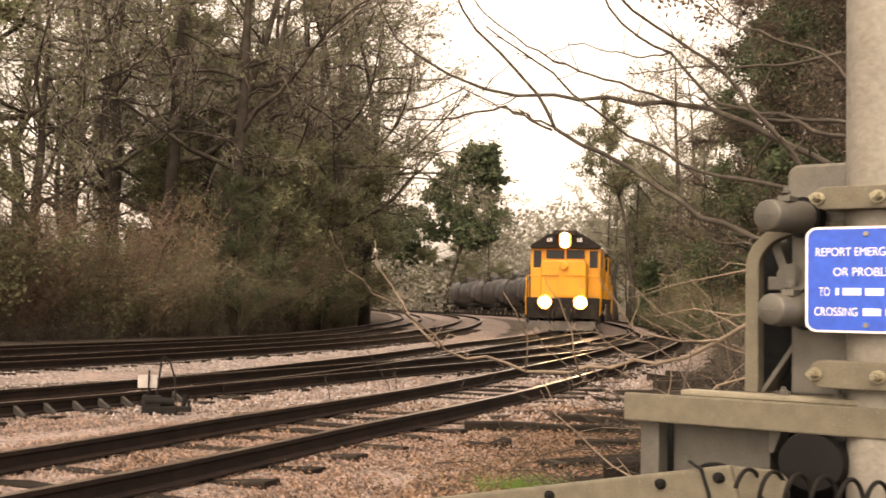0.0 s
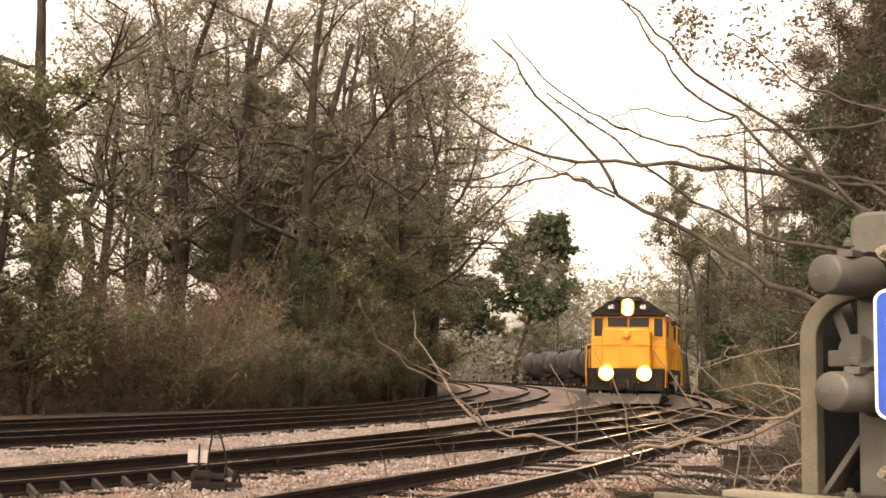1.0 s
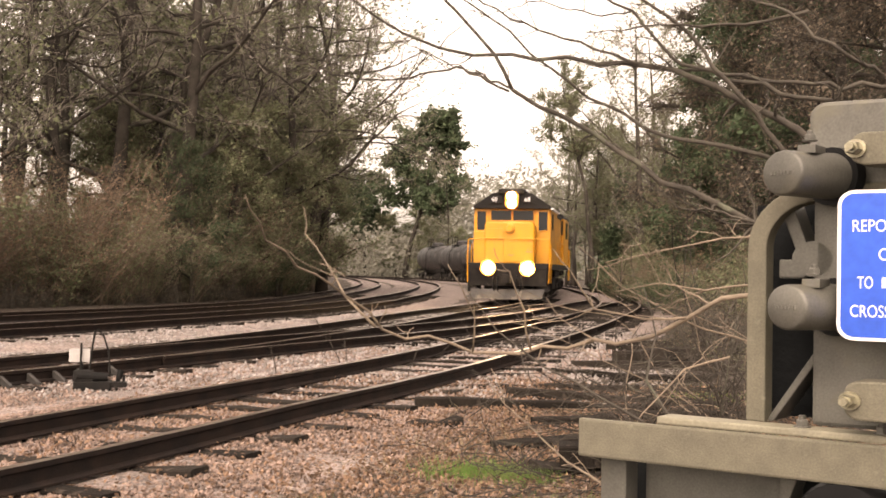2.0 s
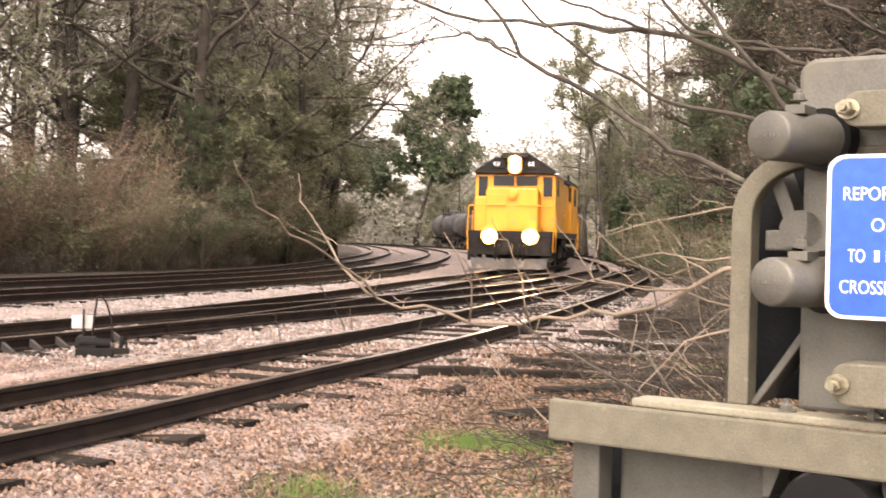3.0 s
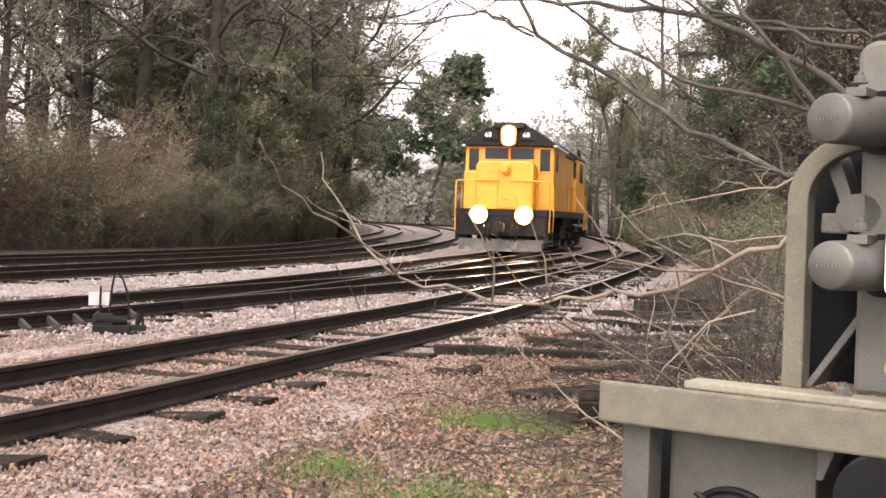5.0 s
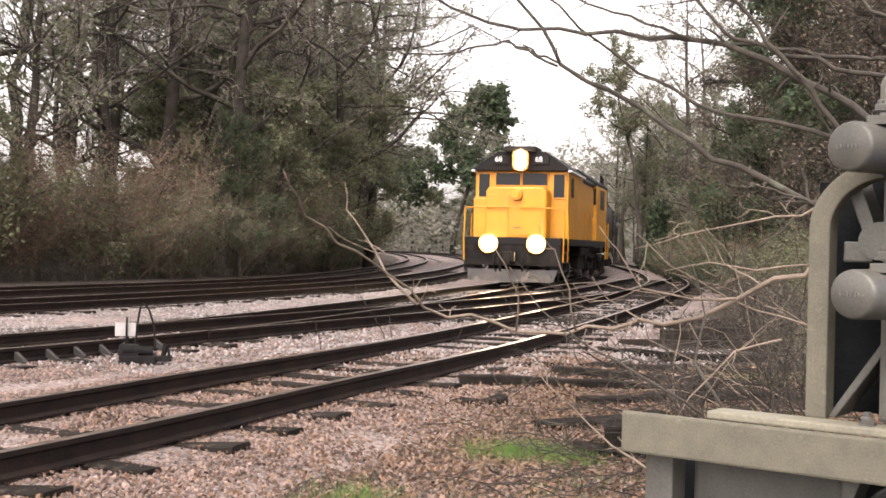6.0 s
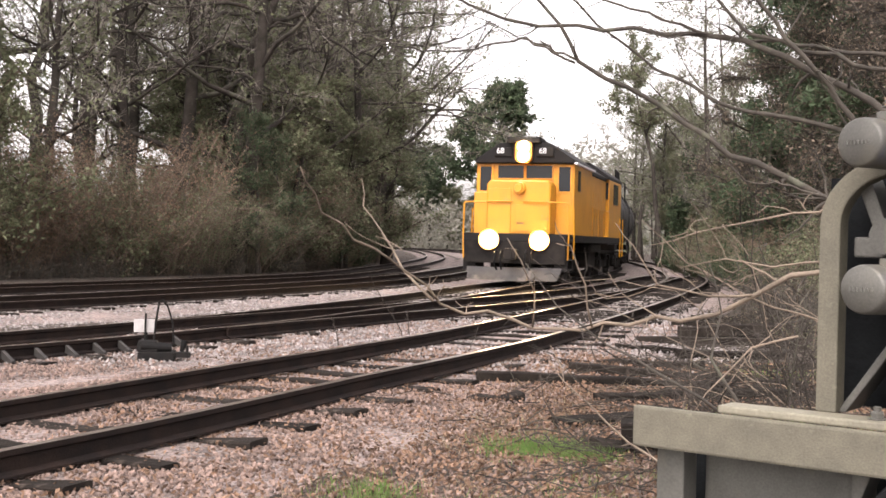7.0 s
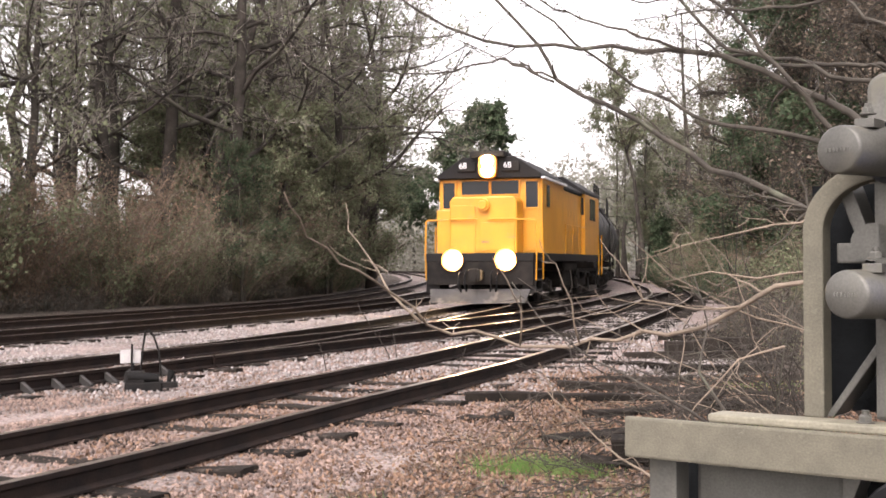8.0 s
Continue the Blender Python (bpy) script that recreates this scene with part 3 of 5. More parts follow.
        s = Shape().tube([(-0.255, side * 0.77, 1.32), (-0.21, side * 0.77, 1.32), (-0.18, side * 0.77, 1.32)], [0.22, 0.2, 0.12], 24)
        part("ditch_light", s, "lamp", box, "blazing warm ditch light", smooth=True)
    # hood with doors, walkway rails, black roof
    s = Shape().box((-6.1, -1.4, 1.5), (-3.35, 1.4, 3.66))
    hood = part("hood", s, "yellow", loco, "yellow engine hood", bevel=0.04)
    for side in (-1, 1):
        for k in range(7):
            x = -3.6 - k * 0.38
            s = Shape().box((x - 0.18, side * 1.4 - 0.02, 1.6), (x + 0.18, side * 1.4 + 0.02, 3.05)).box((x + 0.12, side * 1.4 - 0.04, 2.2), (x + 0.145, side * 1.4 + 0.04, 2.36))
            part("hood_door", s, "yellow", hood, bevel=0.008)
        s = Shape()
        for k in range(4):
            x = -3.6 - k * 0.85
            s.tube([(x, side * 1.55, 1.5), (x, side * 1.55, 2.5)], 0.018, 6)
        s.tube([(-3.5, side * 1.55, 2.5), (-6.2, side * 1.55, 2.5)], 0.02, 6)
        part("walkway_rail", s, "yellow", loco, "yellow walkway rail", smooth=True)
    s = Shape().prism([(-3.42, -1.45, 3.64), (-3.42, 1.45, 3.64), (-3.42, 1.45, 3.76), (-3.42, 0.75, 4.2), (-3.42, -0.75, 4.2), (-3.42, -1.45, 3.76)], (-2.7, 0, 0))
    part("hood_roof", s, "black_paint", loco, "black hood roof", bevel=0.03)
    for x in (-4.3, -5.4):
        s = Shape().tube([(x, 0, 4.18), (x, 0, 4.34)], [0.55, 0.5], 20).tube([(x, 0, 4.34), (x, 0, 4.36)], [0.46, 0.44], 20)
        part("roof_fan", s, "underframe", loco, "round radiator fan housing", smooth=True)
    s = Shape().box((-3.75, -0.3, 4.18), (-3.5, 0.3, 4.38))
    part("exhaust_stack", s, "underframe", loco, bevel=0.03)
    # rear cab
    s = Shape().box((-8.2, -fw, 1.5), (-6.05, fw, 3.72))
    part("rear_cab", s, "yellow", loco, "yellow rear cab", bevel=0.03)
    s = Shape().prism([(-5.95, y, z) for _, y, z in roof], (-2.4, 0, 0))
    part("rear_cab_roof", s, "black_paint", loco, "black rear cab roof", bevel=0.03)
    for side in (-1, 1):
        y = side * fw
        s = Shape().box((-7.5, min(y, y + side * 0.03), 2.8), (-6.75, max(y, y + side * 0.03), 3.6))
        part("rear_window", s, "glass", loco, "dark side window", bevel=0.005)
        s = Shape().box((-6.06, side * 1.47 - 0.05, 2.95), (-6.035, side * 1.47 + 0.05, 3.6))
        part("rear_front_window", s, "glass", loco, "narrow dark window")
    for ob in (o for o in bpy.data.objects if o.parent == loco or (o.parent and o.parent.parent == loco)):
        lengthen(ob)
    for x in (-4.0, -12.7):
        bogie(loco, x, 2.75)
    sets = [wheelset(loco, x, 0.51) for x in (-2.62, -5.38, -11.32, -14.08)]
    return loco, sets


def build_tank_car():
    car = empty("tank_car", label="black tank car with dome fittings and ladder", category="tank car")
    s = Shape()
    n = 28
    rings = [(-0.55 - k, q) for k, q in ((0.0, 0.1), (0.06, 0.75), (0.2, 1.12), (0.42, 1.36), (0.7, 1.44))]
    rings += [(-11.25, 1.44), (-11.55, 1.36), (-11.75, 1.12), (-11.9, 0.75), (-11.95, 0.1)]
    s.tube([(x, 0, 2.5) for x, _ in rings], [r for _, r in rings], n)
    part("tank", s, "tank", car, "glossy black tank with dusty streaks", smooth=True)
    for x in (-2.4, -4.4, -8.1, -10.1):
        s = Shape().tube([(x - 0.05, 0, 2.5), (x + 0.05, 0, 2.5)], 1.465, 28)
        part("tank_band", s, "tank", car, smooth=True)
    s = Shape().tube([(-6.25, 0, 3.9), (-6.25, 0, 4.25)], [0.75, 0.72], 16).tube([(-6.25, 0, 4.25), (-6.25, 0, 4.4)], [0.68, 0.35], 16)
    part("dome", s, "tank", car, "manway dome", smooth=True)
    s = Shape().box((-7.6, -0.9, 3.84), (-4.9, 0.9, 3.9))
    for x in (-7.6, -6.25, -4.9):
        for y in (-0.9, 0.9):
            s.tube([(x, y, 3.6), (x, y, 4.75)], 0.04, 6)
    for y in (-0.9, 0.9):
        s.tube([(-7.6, y, 4.75), (-4.9, y, 4.75)], 0.025, 6).tube([(-7.6, y, 4.35), (-4.9, y, 4.35)], 0.02, 6)
    part("platform", s, "iron", car, "railed loading platform")
    for side in (-1, 1):
        s = Shape()
        for x in (-6.0, -6.5):
            s.tube([(x, side * 1.5, 0.8), (x, side * 1.5, 3.0), (x, side * 0.92, 3.85)], 0.022, 6)
        for k in range(8):
            s.tube([(-6.0, side * 1.5, 0.9 + k * 0.28), (-6.5, side * 1.5, 0.9 + k * 0.28)], 0.016, 6)
        part("ladder", s, "iron", car, "iron side ladder")
    s = Shape().box((-12.4, -1.2, 1.0), (-10.6, 1.2, 1.25)).box((-1.9, -1.2, 1.0), (-0.1, 1.2, 1.25)).box((-12.4, -0.35, 0.8), (-0.1, 0.35, 1.15)).box((-1.7, -0.8, 1.2), (-1.2, 0.8, 1.75)).box((-11.3, -0.8, 1.2), (-10.8, 0.8, 1.75))
    part("underframe", s, "underframe", car, bevel=0.015)
    for x in (-0.15, -12.35):
        s = Shape().tube([(x, -1.15, 1.25), (x, -1.15, 2.1), (x, 1.15, 2.1), (x, 1.15, 1.25)], 0.02, 6)
        part("end_rail", s, "iron", car)
    s = Shape().box((-0.1, -0.14, 0.8), (0.3, 0.14, 1.05)).box((-12.8, -0.14, 0.8), (-12.4, 0.14, 1.05))
    part("coupler", s, "underframe", car, bevel=0.02)
    for x in (-1.9, -10.6):
        bogie(car, x, 1.75)
    for x in (-1.03, -2.77, -9.73, -11.47):
        wheelset(car, x, 0.42)
    return car


LOCO, LOCO_WHEELS = build_locomotive()
TANK_CARS = [build_tank_car()]
for _ in range(6):
    TANK_CARS.append(copy_thing(TANK_CARS[0], pose(0, 60, 0)))
for ob in TANK_CARS:
    tagged(ob, group="tank cars of the train")


# ---------------------------------------------------------------- crossing gate mechanism, close to the camera
def hexagon(s, x, y, z, r, h, axis="y"):
    """A bolt head with washer, standing out along -y or +z."""
    way = Vector((0, -1, 0)) if axis == "y" else Vector((0, 0, 1))
    p = Vector((x, y, z))
    s.tube([p, p + way * h * 0.2], r * 1.35, 16)
    s.tube([p + way * h * 0.2, p + way * h * 0.8, p + way * h], [r, r, r * 0.85], 6)
    s.tube([p + way * h, p + way * h * 1.5], r * 0.55, 10)


def rounded(x0, x1, z0, z1, r, y, n=6):
    pts = []
    for cx, cz, a0 in ((x1 - r, z1 - r, 0), (x0 + r, z1 - r, 90), (x0 + r, z0 + r, 180), (x1 - r, z0 + r, 270)):
        for k in range(n + 1):
            a = radians(a0 + 90 * k / n)
            pts.append((cx + r * math.cos(a), y, cz + r * math.sin(a)))
    return pts


def fitted_text(word, x0, x1, z, high, y, parent, label):
    me = text_mesh(word, 1.0, "sign_white", 0.0)
    xs, ys = [v.co.x for v in me.vertices], [v.co.y for v in me.vertices]
    kx, kz = (x1 - x0) / (max(xs) - min(xs)), high / (max(ys) - min(ys))
    lx, lz = min(xs), (max(ys) + min(ys)) / 2
    for v in me.vertices:
        a, b = v.co.x, v.co.y
        v.co = (x0 + (a - lx) * kx, y, z + (b - lz) * kz)
    part("lettering", me, None, parent, label)


def stagger(ob):
    """Sets a part back along the mechanism's slanting depth and gives it its full width."""
    front = -0.028 if "end_cap" in ob.name + ob.parent.name else max(min(v.co.y for v in ob.data.vertices), 0.0)
    for v in ob.data.vertices:
        v.co.x, v.co.y = 1.166 * v.co.x + -0.741 * front, 1.589 * front + (v.co.y - front) * 1.1


def build_gate():
    gate = empty("crossing_gate_mechanism", pose(0.289, 1.795, 1.014, 0, 0, -37.6), label="grey galvanised level crossing gate mechanism on its mast", category="crossing gate")
    s = Shape().box((0, 0, -0.06), (0.78, 0.012, 0)).box((0.02, 0.012, -0.02), (0.78, 0.05, -0.012))
    table = part("table", s, "table_steel", gate, "weathered galvanised steel mounting bar", bevel=0.004)
    s = Shape().box((0.115, 0.006, 0.0005), (0.78, 0.05, 0.012))
    part("cover_plate", s, "pale_plate", gate, "pale yellowish weathered cover plate", bevel=0.003)
    for x in (0.306, 0.403):
        s = Shape()
        hexagon(s, x, 0.024, 0.011, 0.008, 0.012, "z")
        part("plate_bolt", s, "steel", gate, "grey hexagon bolt")
    s = Shape().box((0.034, 0.02, -1.24), (0.072, 0.06, -0.058))
    part("leg", s, "steel", gate, bevel=0.003)
    s = Shape().box((0.1, 0.05, -1.24), (0.29, 0.2, -0.058))
    part("lower_housing", s, "steel", gate, "grey cast lower housing", bevel=0.006)
    # added sheet whose black colour gives the shade in the gaps below the bar
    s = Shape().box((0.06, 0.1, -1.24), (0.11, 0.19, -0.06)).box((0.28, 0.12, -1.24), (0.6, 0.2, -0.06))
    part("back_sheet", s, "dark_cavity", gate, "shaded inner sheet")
    s = Shape().prism([(0.285, 0.03, -0.058), (0.31, 0.03, -0.058), (0.293, 0.03, -0.11), (0.285, 0.03, -0.11)], (0, 0.05, 0))
    part("gusset", s, "steel", gate, bevel=0.002)
    s = Shape().tube([(0.355, 0.0, -0.115), (0.355, 0.02, -0.115), (0.355, 0.12, -0.115)], [0.056, 0.06, 0.06], 28)
    part("motor", s, "rubber", gate, "black round motor cover", smooth=True)
    s = Shape().box((0.43, 0.02, -1.24), (0.6, 0.12, -0.058))
    part("column", s, "steel", gate, bevel=0.006)
    # ribbed bellows over the drive shaft
    s = Shape().tube([(0.185, 0.06, -0.205), (0.185, -0.02, -0.23)], [0.052, 0.04], 28)
    bellows = part("rubber_bellows", s, "rubber", gate, "black ribbed rubber bellows", smooth=True)
    for k in range(7):
        big, y = 0.056 - 0.0022 * k, 0.05 - 0.013 * k
        ring = [(0.185 + big * math.cos(a), y, -0.205 - 0.004 * k + big * math.sin(a)) for a in np.linspace(0, 2 * math.pi, 33)]
        part("rib", Shape().tube(ring, 0.0062, 8, False), "rubber", bellows, smooth=True)
    # arched rim and web
    outer = [(0.24, 0.012)] + [(0.335 - 0.095 * math.cos(a), 0.27 + 0.095 * math.sin(a)) for a in np.linspace(0, math.pi / 2, 14)] + [(0.42, 0.365)]
    inner = [(0.42, 0.342)] + [(0.335 - 0.07 * math.cos(a), 0.27 + 0.07 * math.sin(a)) for a in np.linspace(math.pi / 2, 0, 14)] + [(0.265, 0.012)]
    s, k = Shape(), len(outer)
    pts = [(x, 0.035, z) for x, z in outer] + [(x, 0.035, z) for x, z in inner[::-1]]
    back = [(x, 0.065, z) for x, _, z in pts]
    s.add(pts + back, [(i, i + 1, k + i + 1, k + i) for i in range(k - 1)] + [(2 * k + i, 3 * k + i, 3 * k + i + 1, 2 * k + i + 1) for i in range(k - 1)]
          + [(i, 2 * k + i, 2 * k + i + 1, i + 1) for i in range(k - 1)] + [(k + i, k + i + 1, 3 * k + i + 1, 3 * k + i) for i in range(k - 1)] + [(0, k, 3 * k, 2 * k), (k - 1, 3 * k - 1, 4 * k - 1, 2 * k - 1)])
    part("arched_rim", s, "table_steel", gate, "pale cast arched rim", bevel=0.0025)
    # the recess's shade is put into the web's colour
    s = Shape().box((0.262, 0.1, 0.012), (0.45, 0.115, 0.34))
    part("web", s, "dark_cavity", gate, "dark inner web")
    s = Shape().prism([(0.268, 0.045, 0.012), (0.278, 0.045, 0.012), (0.345, 0.045, 0.125), (0.345, 0.045, 0.145)], (0, 0.06, 0))
    part("diagonal_rib", s, "steel", gate, bevel=0.002)
    for outline in ([(0.302, 0.05, 0.15), (0.312, 0.05, 0.15), (0.328, 0.05, 0.22), (0.314, 0.05, 0.22)], [(0.285, 0.05, 0.33), (0.3, 0.05, 0.34), (0.322, 0.05, 0.27), (0.308, 0.05, 0.26)]):
        part("spoke", Shape().prism(outline, (0, 0.05, 0)), "steel", gate, bevel=0.002)
    s = Shape().tube([(0.325, 0.04, 0.255), (0.325, 0.11, 0.255)], [0.026, 0.03], 20)
    part("hub", s, "steel", gate, smooth=True)
    s = Shape().box((0.283, 0.045, 0.226), (0.318, 0.08, 0.254))
    part("lug", s, "steel", gate, bevel=0.003)
    # body and top housing
    s = Shape().box((0.326, 0.04, 0.012), (0.45, 0.2, 0.41))
    part("body", s, "steel", gate, "grey cast body", bevel=0.006)
    s = Shape().prism(rounded(0.318, 0.455, 0.36, 0.484, 0.022, 0.035), (0, 0.16, 0))
    part("top_housing", s, "steel", gate, "rounded grey top housing", bevel=0.006)
    # two round end caps on slanting barrels
    for x, z in ((0.273, 0.374), (0.280, 0.186)):
        p, d = Vector((x, -0.028, z)), Vector((0.42, 0.93, 0))
        s = Shape().tube([p, p + d * 0.002, p + d * 0.005, p + d * 0.04, p + d * 0.105], [0.0285, 0.031, 0.032, 0.0325, 0.034], 36)
        barrel = part("end_cap", s, "steel", gate, "round grey end cap", smooth=True)
        side = Vector((0, 0, 1)).cross(d).normalized()
        s = Shape().tube([p + d * 0.085, p + d * 0.10], 0.042, 24)
        part("gasket", s, "rubber", barrel, "dark gasket flange", smooth=True)
        s = Shape()
        for o in range(-3, 4):
            q = p - d * 0.0008 - side * o * 0.0052
            s.tube([q - Vector((0, 0, 0.0028)), q + Vector((0, 0, 0.0028))], 0.0013, 5)
        part("embossed_mark", s, "steel", barrel)
        s = Shape().box((x + 0.014, -0.012, z + 0.028), (x + 0.036, 0.03, z + 0.04))
        hexagon(s, x + 0.025, 0.002, z + 0.046, 0.007, 0.01, "z")
        part("lug", s, "steel", barrel, bevel=0.002)
    # clamps with bolts round the mast
    for z0, z1, x0 in ((0.383, 0.428, 0.366), (0.034, 0.088, 0.362)):
        s = Shape().prism(rounded(x0, 0.64, z0, z1, 0.018, -0.022), (0, 0.05, 0))
        clamp = part("clamp", s, "table_steel", gate, "pale mast clamp", bevel=0.003)
        for x in (x0 + 0.008, 0.475, 0.625):
            s = Shape()
            hexagon(s, x, -0.022, (z0 + z1) / 2, 0.0095, 0.022)
            part("bolt", s, "zinc", clamp, "yellowish zinc bolt and nut")
    s = Shape().tube([(0.46, 0.062, -1.3), (0.46, 0.062, 2.2)], 0.06, 40)
    part("mast", s, "white", gate, "pale aluminium mast pipe", smooth=True)
    # sign
    s = Shape().prism(rounded(0.352, 0.556, 0.143, 0.349, 0.02, -0.018), (0, 0.0025, 0))
    sign = part("emergency_sign", s, "sign_white", gate, "blue and white emergency notification sign")
    s = Shape().prism(rounded(0.3565, 0.5515, 0.1475, 0.3445, 0.0165, -0.0186), (0, 0.0006, 0))
    part("blue_panel", s, "sign_blue", sign, "blue panel")
    y = -0.0190
    fitted_text("REPORT EMERGENCY", 0.370, 0.530, 0.300, 0.0165, y, sign, "white words REPORT EMERGENCY")
    fitted_text("OR PROBLEM", 0.400, 0.508, 0.261, 0.0165, y, sign, "white words OR PROBLEM")
    fitted_text("TO", 0.376, 0.394, 0.2225, 0.0165, y, sign, "white word TO")
    fitted_text("CROSSING", 0.368, 0.440, 0.1835, 0.0165, y, sign, "white word CROSSING")
    for x0, x1, z in ((0.414, 0.419, 0.2225), (0.426, 0.456, 0.2225), (0.463, 0.493, 0.2225), (0.500, 0.541, 0.2225), (0.459, 0.488, 0.1835), (0.496, 0.538, 0.1835)):
        s = Shape().box((x0 - 0.01, y - 0.0002, z - 0.007), (x1 - 0.01, y + 0.0004, z + 0.007))
        part("number_bar", s, "sign_white", sign, "plain white bar")
    for z in (0.334, 0.158):
        s = Shape().tube([(0.454, -0.0186, z), (0.454, -0.0215, z)], [0.005, 0.004], 12)
        part("rivet", s, "zinc", sign)
    # arm bracket below, with bolts, strap and coil spring
    slope = math.atan2(0.105, 0.46)
    s = Shape().box((0, 0, -0.11), (1.3, 0.022, 0), Matrix.Translation((0.235, -0.06, -0.127)) @ Matrix.Rotation(-slope, 4, "Y") @ Matrix.Diagonal((-1, 1, 1, 1)))
    arm = part("arm_bracket", s, "table_steel", gate, "pale galvanised gate arm bracket", bevel=0.006)
    for x in (0.02, 0.13, 0.36):
        s = Shape()
        hexagon(s, 0.235 - x, -0.06, -0.15 - x * math.tan(slope), 0.0085, 0.008)
        part("bolt", s, "rubber", arm, "dark bolt head")
    s = Shape().prism(rounded(0.2, 0.33, -0.26, -0.132, 0.03, -0.048), (0, 0.02, 0))
    part("arm_cheek", s, "table_steel", gate, "rounded pale cheek plate", bevel=0.003)
    s = Shape().tube([(0.262 + 0.34 * k / 160, -0.07 + 0.03 * math.cos(k * 0.31) * -1, -0.165 + 0.035 * math.sin(k * 0.31)) for k in range(160)], 0.0042, 7)
    part("coil_spring", s, "iron", gate, "grey coil spring", smooth=True)
    s = Shape().tube([(0.16, -0.062, -0.126), (0.185, -0.066, -0.14), (0.2, -0.066, -0.19), (0.2, -0.066, -0.26)], 0.0035, 6)
    part("cable_tie", s, "rubber", gate, "black cable")
    for ob in [o for o in bpy.data.objects if o.parent == gate or (o.parent and o.parent.parent == gate)]:
        stagger(ob)


def build_switch_stand():
    stand = empty("switch_stand", pose(-3.19, 14.04, -0.2, 0, 0, 8) @ Matrix.Diagonal((0.86, 0.86, 0.86, 1)), label="low black hand switch stand with white target plate", category="switch stand")
    s = Shape().box((-0.34, -0.16, 0), (0.14, 0.16, 0.12)).box((-0.36, -0.13, 0.12), (-0.08, 0.13, 0.26), taper=0.02).box((-0.02, -0.1, 0.12), (0.1, 0.1, 0.2), taper=0.02)
    part("base", s, "iron", stand, "black cast iron base", bevel=0.015)
    s = Shape().tube([(-0.3, -0.08, 0.2), (0.1, -0.06, 0.17)], [0.07, 0.055], 12).box((0.06, -0.12, 0.04), (0.34, 0.06, 0.11)).tube([(0.3, -0.03, 0.04), (0.3, -0.03, 0.2)], 0.02, 8).tube([(0.22, 0.03, 0.1), (0.26, 0.05, 0.26)], [0.03, 0.05], 8)
    part("crank", s, "iron", stand, bevel=0.004)
    s = Shape().tube([(-0.15, 0, 0.2), (-0.11, 0, 0.6), (-0.08, 0, 0.78), (-0.04, 0, 0.81), (0.03, 0, 0.72), (0.1, 0, 0.5), (0.12, 0, 0.2)], 0.014, 8)
    part("lever", s, "iron", stand, "bent iron hand lever", smooth=True)
    s = Shape().box((-0.42, 0.1, 0.36), (-0.15, 0.115, 0.54))
    target = part("target_plate", s, "target_white", stand, "white target plate", bevel=0.004)
    part("stem", Shape().box((-0.27, 0.118, 0.1), (-0.24, 0.135, 0.5)), "iron", stand)
    part("arm", Shape().tube([(-0.27, 0.06, 0.2), (-0.26, 0.06, 0.62)], 0.014, 8), "iron", stand)


def build_stalks():
    r = random.Random(37)
    for x, y, h in ((-0.56, 17.88, 1.06), (-0.45, 17.54, 0.51), (-1.37, 16.24, 0.47), (0.38, 16.25, 0.34), (1.89, 14.92, 0.59), (-1.85, 10.39, 0.17), (0.88, 19.94, 0.42)):
        s = Shape()
        stem = wander(r, (0, 0, -0.03), (r.gauss(0, 0.15), r.gauss(0, 0.1), 1), h, 8, 0.16)
        s.tube(stem, [0.009 * (1 - 0.08 * k) for k in range(9)], 6, False)
        for k in range(2, 8):
            t = wander(r, stem[k], (r.gauss(0, 1), r.gauss(0, 0.6), 0.6), h * 0.28, 3, 0.25)
            s.tube(t, [0.005, 0.004, 0.003, 0.002], 4, False)
        tagged(part("dry_stalk", s, "bark", smooth="all", at=pose(x, y, ground_height(x, y) + bed_height(x, y))), "thin dark dry weed stalk in the ballast", "dry stalk", "dry stalks in the ballast")


def build_old_ties():
    r = random.Random(5)
    for x, y, z, turn, long in ((1.68, 12.75, -0.12, 2, 1), (2.74, 13.55, -0.14, -9, 1), (2.33, 14.82, -0.14, 11, 0.7), (4.27, 18.43, -0.1, -5, 1), (5.31, 20.07, -0.08, 8, 1), (3.92, 16.43, -0.14, 16, 0.6), (5.19, 21.88, -0.1, -10, 0.8),
                                (1.65, 8.78, -0.14, 14, 0.42), (1.78, 8.58, 0.04, -8, 0.38), (1.51, 10.17, -0.15, 22, 0.45), (3.42, 12.15, -0.15, 18, 0.7), (6.19, 23.85, -0.08, 3, 1), (4.71, 14.90, -0.14, -16, 0.8), (3.10, 17.02, -0.15, 4, 0.5), (0.31, 11.18, -0.165, 14, 0.35), (4.59, 19.09, 0.05, 14, 0.7), (1.92, 11.75, -0.16, 30, 0.35)):
        ob = part("old_tie", r.choice(TIES), None, at=pose(x, y, z, r.uniform(-4, 4), r.uniform(-3, 3), turn + 90) @ Matrix.Diagonal((1, long, 1, 1)))
        tagged(ob, "discarded weathered wooden railway tie on the ground", "railway tie", "discarded ties")


def build_shed():
    shed = empty("distant_roof", pose(12.9, 48, -0.2, 0, 0, -20), label="pale grey sheet roof behind the brambles", category="shed")
    part("wall", Shape().box((-1.6, -1.4, 0), (1.6, 1.4, 1.0)), "concrete", shed, bevel=0.02)
    part("roof", Shape().prism([(-1.8, -1.6, 0.9), (1.8, -1.6, 2.2), (1.8, -1.6, 2.3), (-1.8, -1.6, 1.0)], (0, 3.2, 0)), "concrete", shed, "pale grey sloping roof", bevel=0.02)


build_gate()
build_switch_stand()
build_old_ties()
build_shed()


